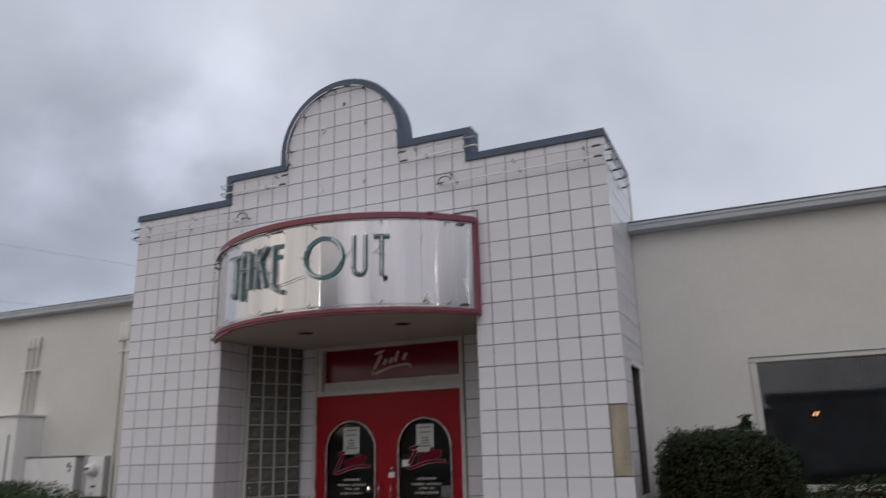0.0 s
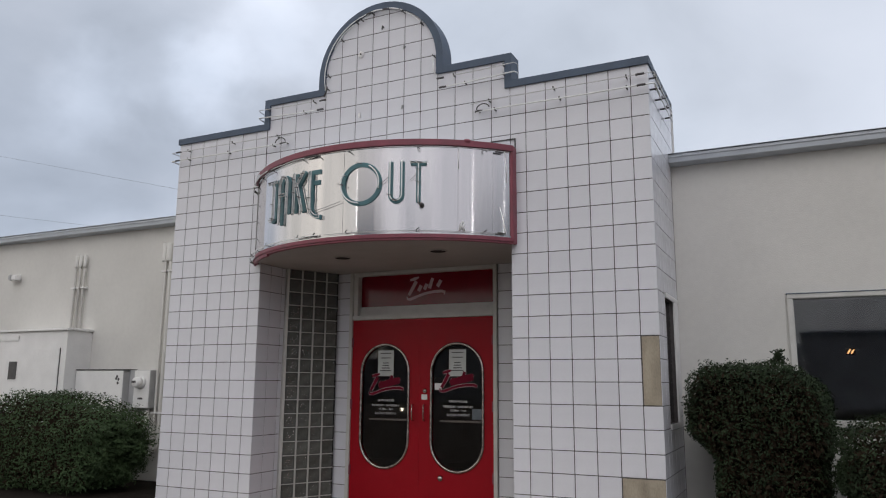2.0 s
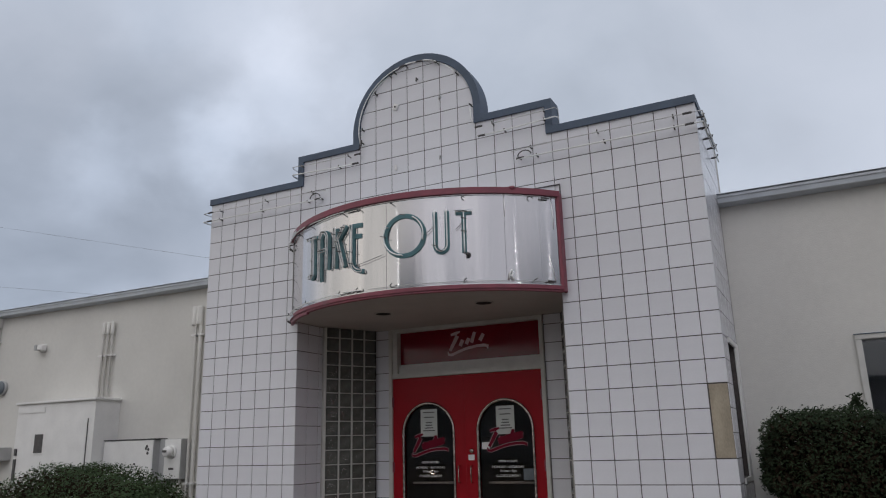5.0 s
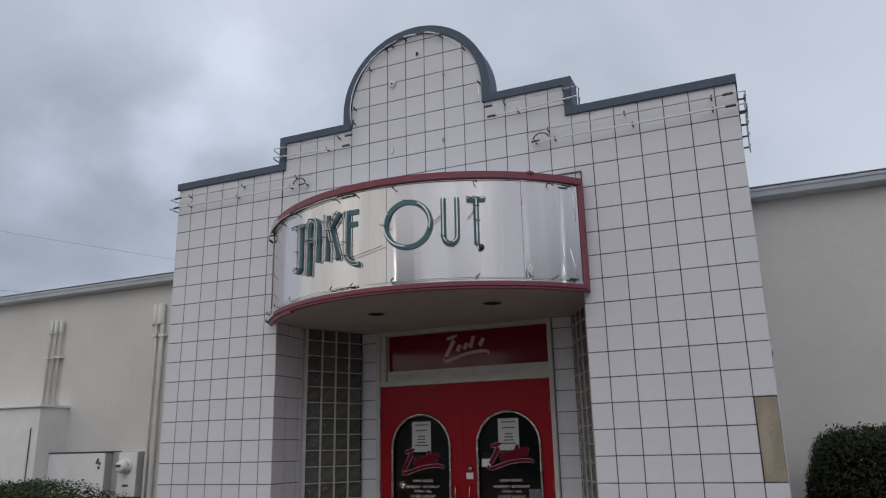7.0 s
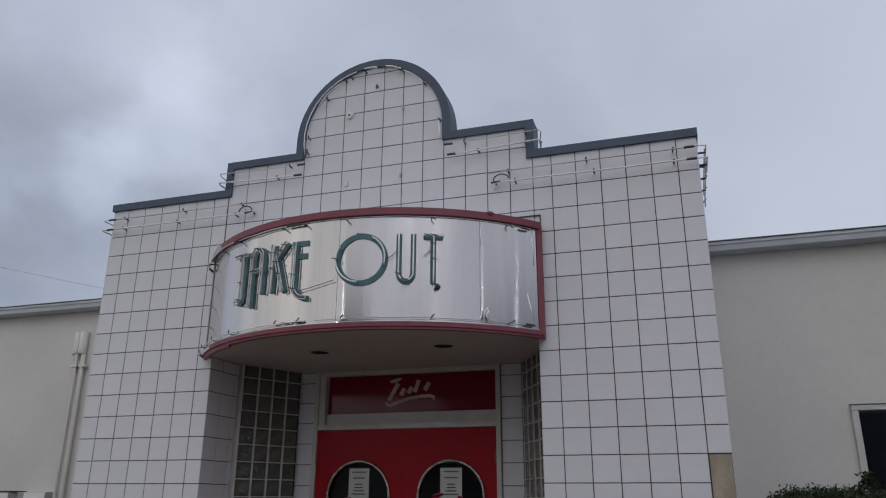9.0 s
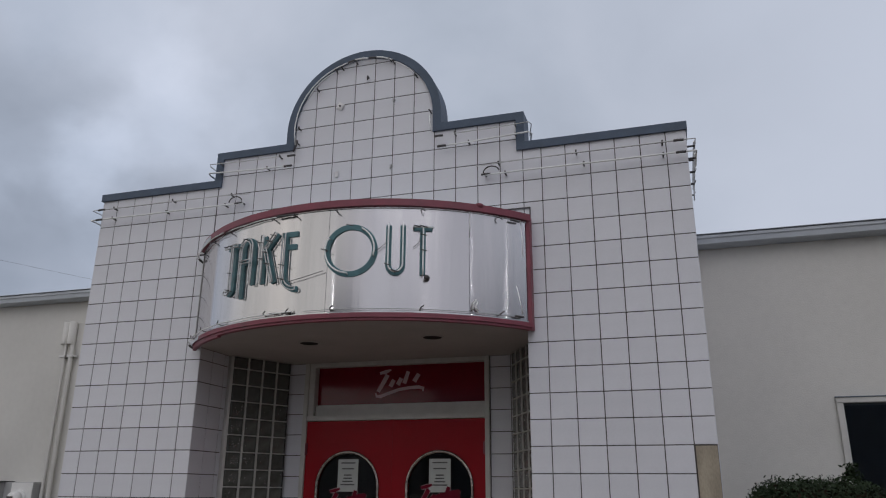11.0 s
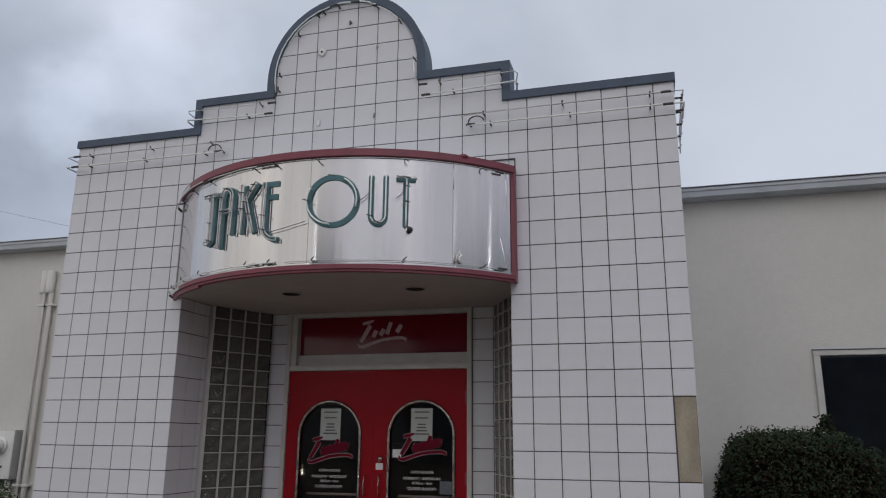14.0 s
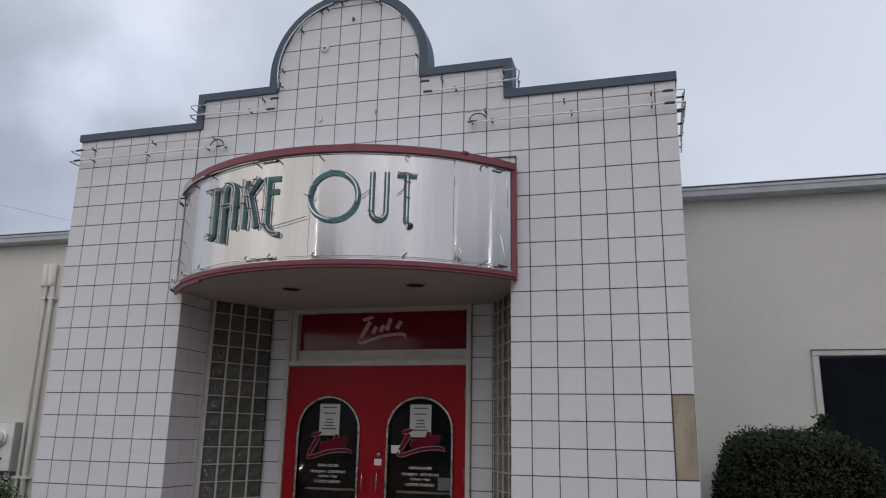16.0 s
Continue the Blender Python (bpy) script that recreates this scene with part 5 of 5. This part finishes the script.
def shrub(x0, x1, y0, y1, tops, count, seed, label, under=0.7, tuck=0.62, low=0.7, east_tuck=1.0, leaf="leaf", bare=0.0, size=1.0):
    """A clipped shrub whose top follows the (x, z) pairs, drawn in between the heights under and under * low (shares of its top) to the share tuck of its spread."""
    g = np.random.default_rng(seed)
    cx, cy = (x0 + x1) / 2, (y0 + y1) / 2
    hx, hy = (x1 - x0) / 2, (y1 - y0) / 2
    top = max(z for _, z in tops)
    h = holder("shrub", label, "shrub", "clipped shrubs along the wings", at=pose(cx, cy, 0))
    for _ in range(26):
        bm = bmesh.new()
        bx, by = g.uniform(-0.38, 0.38) * hx, g.uniform(-0.3, 0.3) * hy
        tx, ty = bx * 1.4 + g.normal(0, 0.05), by * 1.4 + g.normal(0, 0.05)
        add_tube(bm, [(bx, by, 0), ((bx + tx) / 2 + g.normal(0, 0.03), (by + ty) / 2, top * 0.4), (tx, ty, top * g.uniform(0.6, 0.78))], 0.011, 5)
        part("branch", bm, M["bark"], h)
    core = count // 3
    skin = count - core
    d = g.normal(size=(count, 3)) * np.array([1 + hx, 1, 1])
    d /= np.linalg.norm(d, axis=1)[:, None]
    p = 8.0
    rad = (np.abs(d) ** p).sum(1) ** (-1 / p)
    lump = np.array([noise.noise(Vector((v[0] * 2.2 * hx + seed, v[1] * 2.2, v[2] * 2.2))) for v in d])
    tuft = np.array([noise.noise(Vector((v[0] * 11 * hx + seed, v[1] * 9, v[2] * 9))) for v in d])
    twig = np.array([noise.noise(Vector((v[0] * 34 * hx + seed, v[1] * 26, v[2] * 26))) for v in d])
    depth = np.concatenate([1 - np.abs(g.normal(0, 0.085, skin)), g.uniform(0.4, 0.93, core)])
    depth[:skin] -= 0.22 * (g.random(skin) < 0.22) * g.random(skin)
    k = rad * (0.97 + 0.09 * lump + 0.07 * tuft + 0.09 * np.clip(twig, 0, 1)) * depth
    mid = 0.52
    px, py, pz = d[:, 0] * k * hx, d[:, 1] * k * hy, mid + d[:, 2] * k * np.where(d[:, 2] > 0, 1 - mid, mid * 0.96)
    s = np.clip((pz / under - low) / (1 - low), 0, 1)
    pull = tuck + (1 - tuck) * s * s * (3 - 2 * s)
    end = 1 - (1 - pull) * min(1.0, 0.55 / hx) * np.where(px > 0, east_tuck, 1.0)
    px, py = px * end, py * (1 - (1 - pull) * 0.4)
    pz = pz * np.interp(px + cx, [x for x, _ in tops], [z for _, z in tops])
    pts = np.stack([px, py, pz], 1)
    inside = np.concatenate([np.zeros(skin, bool), np.ones(core, bool)])
    thin = np.clip(1 - bare * np.clip((0.86 - pts[:, 2] / top) / 0.3, 0, 1), 0, 1)
    keep = (pts[:, 2] > 0.04) & (inside | (g.random(count) < thin))
    pts, d, inside = pts[keep], d[keep], inside[keep]
    c = len(pts)
    nrm = d * 0.75 + g.normal(size=(c, 3)) * 0.55 + np.array([0, 0, 0.45])
    nrm /= np.linalg.norm(nrm, axis=1)[:, None]
    t1 = np.cross(nrm, g.normal(size=(c, 3)))
    t1 /= np.linalg.norm(t1, axis=1)[:, None]
    t2 = np.cross(nrm, t1)
    L = (g.uniform(0.009, 0.018, c) * size * (1 + 0.9 * inside))[:, None]
    quad = np.stack([pts - t1 * L, pts + t2 * L * 0.5 + nrm * L * 0.12, pts + t1 * L, pts - t2 * L * 0.5 + nrm * L * 0.12], 1)
    # the core's brown is darkened to stand for shade inside the shrub
    for nm, pick, m, text in (("foliage", ~inside, leaf, "small dark green leaves"), ("inner_growth", inside, "inner", "dense brown inner twigs and leaves, darkened for the inner shade")):
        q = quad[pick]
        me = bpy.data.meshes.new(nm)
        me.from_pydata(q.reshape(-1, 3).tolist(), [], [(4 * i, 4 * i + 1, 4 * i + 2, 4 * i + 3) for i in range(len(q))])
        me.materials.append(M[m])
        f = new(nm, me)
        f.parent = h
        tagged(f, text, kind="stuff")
    return h


se = shrub(3.06, 4.25, 0.02, 0.94, ((3.05, 1.48), (3.2, 1.55), (3.65, 1.57), (3.9, 1.55), (4.02, 1.50), (4.18, 1.42), (4.3, 1.3)), 125000, 3, "clipped dark green shrub below the wide window", 0.64, 0.6, 0.72, 0.25, "leafdark", 0.7, 0.95)
sprig = bmesh.new()
gs = np.random.default_rng(9)
for i in range(170):
    hgt = gs.uniform(0, 1)
    p0 = Vector((0.195 + gs.normal(0, 0.03 * (1.1 - hgt * 0.5)), -0.04 + gs.normal(0, 0.03), 1.55 + 0.13 * hgt))
    a, b = Vector(gs.normal(size=3)).normalized() * 0.022, Vector(gs.normal(size=3)).normalized() * 0.011
    sprig.faces.new([sprig.verts.new(q) for q in (p0 - a, p0 + b, p0 + a, p0 - b)])
part("sprig", sprig, M["leafdark"], se, "stray twig above the clipped top")
shrub(4.22, 6.6, -0.35, 0.80, ((4.2, 1.08), (4.4, 1.12), (4.7, 1.17), (5.4, 1.18), (6.6, 1.1)), 80000, 5, "broad lower green shrub before the wide window", 0.6, 0.6, 0.4, 1.0, "leafdark", 0.35, 1.0)
shrub(-7.2, -3.42, -0.62, 0.66, ((-7.2, 0.50), (-6.6, 0.70), (-6.2, 0.87), (-5.8, 1.03), (-5.4, 1.18), (-5.0, 1.265), (-4.6, 1.22), (-4.2, 1.14), (-3.75, 1.07), (-3.4, 0.99), (-3.3, 0.95)), 200000, 7, "long clipped green shrub before the utility boxes", 0.75, 0.72, 0.3, 1.0, "leaf", 0.15, 1.12)

# ---- distance ----
for x in (-62, -18):
    p = thing("utility_pole", tube_bm([(x, 25, -0.12), (x, 25, 10), (x, 25, 21.2 if x < -50 else 10.2)], r=0.14, seg=12), M["bark"], "brown wooden utility pole behind the building", "utility pole", "utility poles")
    part("crossarm", boxes((x - 0.06, x + 0.06, 24.0, 26.0, (20.6 if x < -50 else 9.5), (20.75 if x < -50 else 9.65))), M["bark"], p)
for a, b in (((-62, 25, 20.93), (-18, 25, 9.97)), ((-62, 25, 15.42), (-18, 25, 8.05))):
    thing("overhead_cable", tube_bm([a, [(p + q) / 2 for p, q in zip(a, b)], b], r=0.0065, seg=5), M["wire"], "thin grey overhead cable behind the building", "cable", "overhead cables")
# unseen added source, in place of headlights that glint in the door glass
bl = holder("glint_lamp", "short lit post added, unseen, for the glint in the door glass", "lamp", at=pose(-4.97, -7.40, -0.12))
part("post", lathe([(0.06, 0.0), (0.06, 0.02), (0.035, 0.025), (0.035, 0.80), (0.02, 0.81)], 14), M["dark"], bl)
part("lens", lathe([(0.005, 0.811), (0.03, 0.83), (0.036, 0.86), (0.03, 0.89), (0.005, 0.91)], 14), M["street"], bl, "glowing warm lens")


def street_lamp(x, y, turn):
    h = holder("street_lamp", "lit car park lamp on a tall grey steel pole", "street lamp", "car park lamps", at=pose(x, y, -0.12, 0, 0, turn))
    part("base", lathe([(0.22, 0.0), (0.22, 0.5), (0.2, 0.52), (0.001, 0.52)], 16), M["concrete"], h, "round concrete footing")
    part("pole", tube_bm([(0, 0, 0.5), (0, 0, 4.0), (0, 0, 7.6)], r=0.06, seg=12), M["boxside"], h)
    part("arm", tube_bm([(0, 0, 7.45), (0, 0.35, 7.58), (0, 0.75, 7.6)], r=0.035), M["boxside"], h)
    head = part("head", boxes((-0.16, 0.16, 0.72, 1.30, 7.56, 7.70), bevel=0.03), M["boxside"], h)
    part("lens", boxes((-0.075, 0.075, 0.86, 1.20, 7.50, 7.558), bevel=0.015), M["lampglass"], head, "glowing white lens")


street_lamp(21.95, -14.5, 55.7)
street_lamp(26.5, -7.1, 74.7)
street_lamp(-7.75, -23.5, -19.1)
far_row = [(-60, -28, 3.2), (-27, -15, 4.6), (-14.5, -4.2, 13.5), (-4, -0.6, 11.6), (-0.4, 1.8, 9.0), (2.0, 3.9, 3.7), (4, 12, 4.6), (12.2, 25, 9.0), (26, 60, 3.4)]
for x0, x1, hh in far_row:
    f = thing("far_building", boxes((x0, x1, -52, -44, -0.12, hh), bevel=0.05), M["farblue" if hh > 6 else "far"], "tall dark blue-grey building across the car park" if hh > 6 else "low grey building across the car park", "building", "far buildings")
    part("roof_edge", boxes((x0 - 0.2, x1 + 0.2, -52.2, -43.8, hh + 0.001, hh + 0.25)), M["cap"], f)

for x0, y0, y1, hh, m, label in ((42, -30, 2, 12.5, "farblue", "tall dark blue-grey building across the car park"),):
    f = thing("far_building", boxes((x0, x0 + 10, y0, y1, -0.12, hh), bevel=0.05), M[m], label, "building", "far buildings")
    part("roof_edge", boxes((x0 - 0.2, x0 + 10.2, y0 - 0.2, y1 + 0.2, hh + 0.001, hh + 0.25)), M["cap"], f)

# ---- tiles ----
EAST = pose(0, 0.0055, 0)
pier_in = [((0, TOP - 0.03), (0, -1)), ((0, 0.01), (0, 1))]
gone = [(2.76, 2.93, ROW0 - 3 * ROW, ROW0), (2.55, 2.93, ROW0 - 9 * ROW - 0.1, ROW0 - 6 * ROW)]
lay_tiles(wall_pier_east, PIER, ROWS_Z, EAST, pier_in, gone)
lay_tiles(wall_pier_west, PIER_W, ROWS_Z, EAST, pier_in)
low_in = [((0, CEIL + 0.0), (0, 1)), ((0, 4.672), (0, -1))]
lay_tiles(wall_header, HEAD, [z for z in ROWS_Z if 2.5 < z < 4.67], EAST, low_in)
hull = arc(0.765, 24)
arch_in = [(hull[i], (-(hull[i + 1][1] - hull[i][1]), hull[i + 1][0] - hull[i][0])) for i in range(24)] + [((0.765, 0), (-1, 0)), ((-0.765, 0), (1, 0))]
lay_tiles(wall_header, HEAD, [z for z in ROWS_Z if 4.6 < z], EAST, arch_in)
RET = [0.0, 0.207, 0.412, 0.483]
porch_in = [((0, CEIL - 0.008), (0, -1)), ((0, 0.01), (0, 1))]
rows_low = [z for z in ROWS_Z if z < 3.0]
lay_tiles(wall_pier_west, RET, rows_low, pose(-OPW - 0.0055, 0, 0, 0, 0, 90), porch_in)
lay_tiles(wall_pier_east, [-x for x in RET[::-1]], rows_low, pose(OP + 0.0055, 0, 0, 0, 0, -90), porch_in)
lay_tiles(wall_back, [DX - 1.36, DX - 1.192, DX - 0.987], rows_low, pose(0, 1.1295, 0), porch_in)
lay_tiles(wall_back, [DX + 0.987, DX + 1.192, DX + 1.36], rows_low, pose(0, 1.1295, 0), porch_in)
SIDE_Y = [0.0, 0.207, SLOT[0] - 0.014, 0.60, 0.81, SLOT[1] + 0.23, WALL_Y]
lay_tiles(wall_side_east, [WALL_Y, 1.296], [z for z in ROWS_Z if z > 3.6], pose(W - 0.0055, 0, 0, 0, 0, 90), pier_in + [((0, 3.75), (0, 1))])
for a, b in zip(SIDE_Y, SIDE_Y[1:]):
    for c, d in zip(ROWS_Z, ROWS_Z[1:]):
        if a >= SLOT[0] - 0.02 and b <= SLOT[1] + 0.235 and d > SLOT[2] - 0.05 and c < SLOT[3] + 0.05:
            for z0, z1 in ((c, SLOT[2] - 0.052), (SLOT[3] + 0.052, d)):
                if z1 - z0 > 0.02 and z1 <= d + 1e-6 and z0 >= c - 1e-6:
                    lay_tiles(wall_side_east, [a, b], [z0, z1], pose(W - 0.0055, 0, 0, 0, 0, 90), pier_in)
        else:
            lay_tiles(wall_side_east, [a, b], [c, d], pose(W - 0.0055, 0, 0, 0, 0, 90), pier_in)
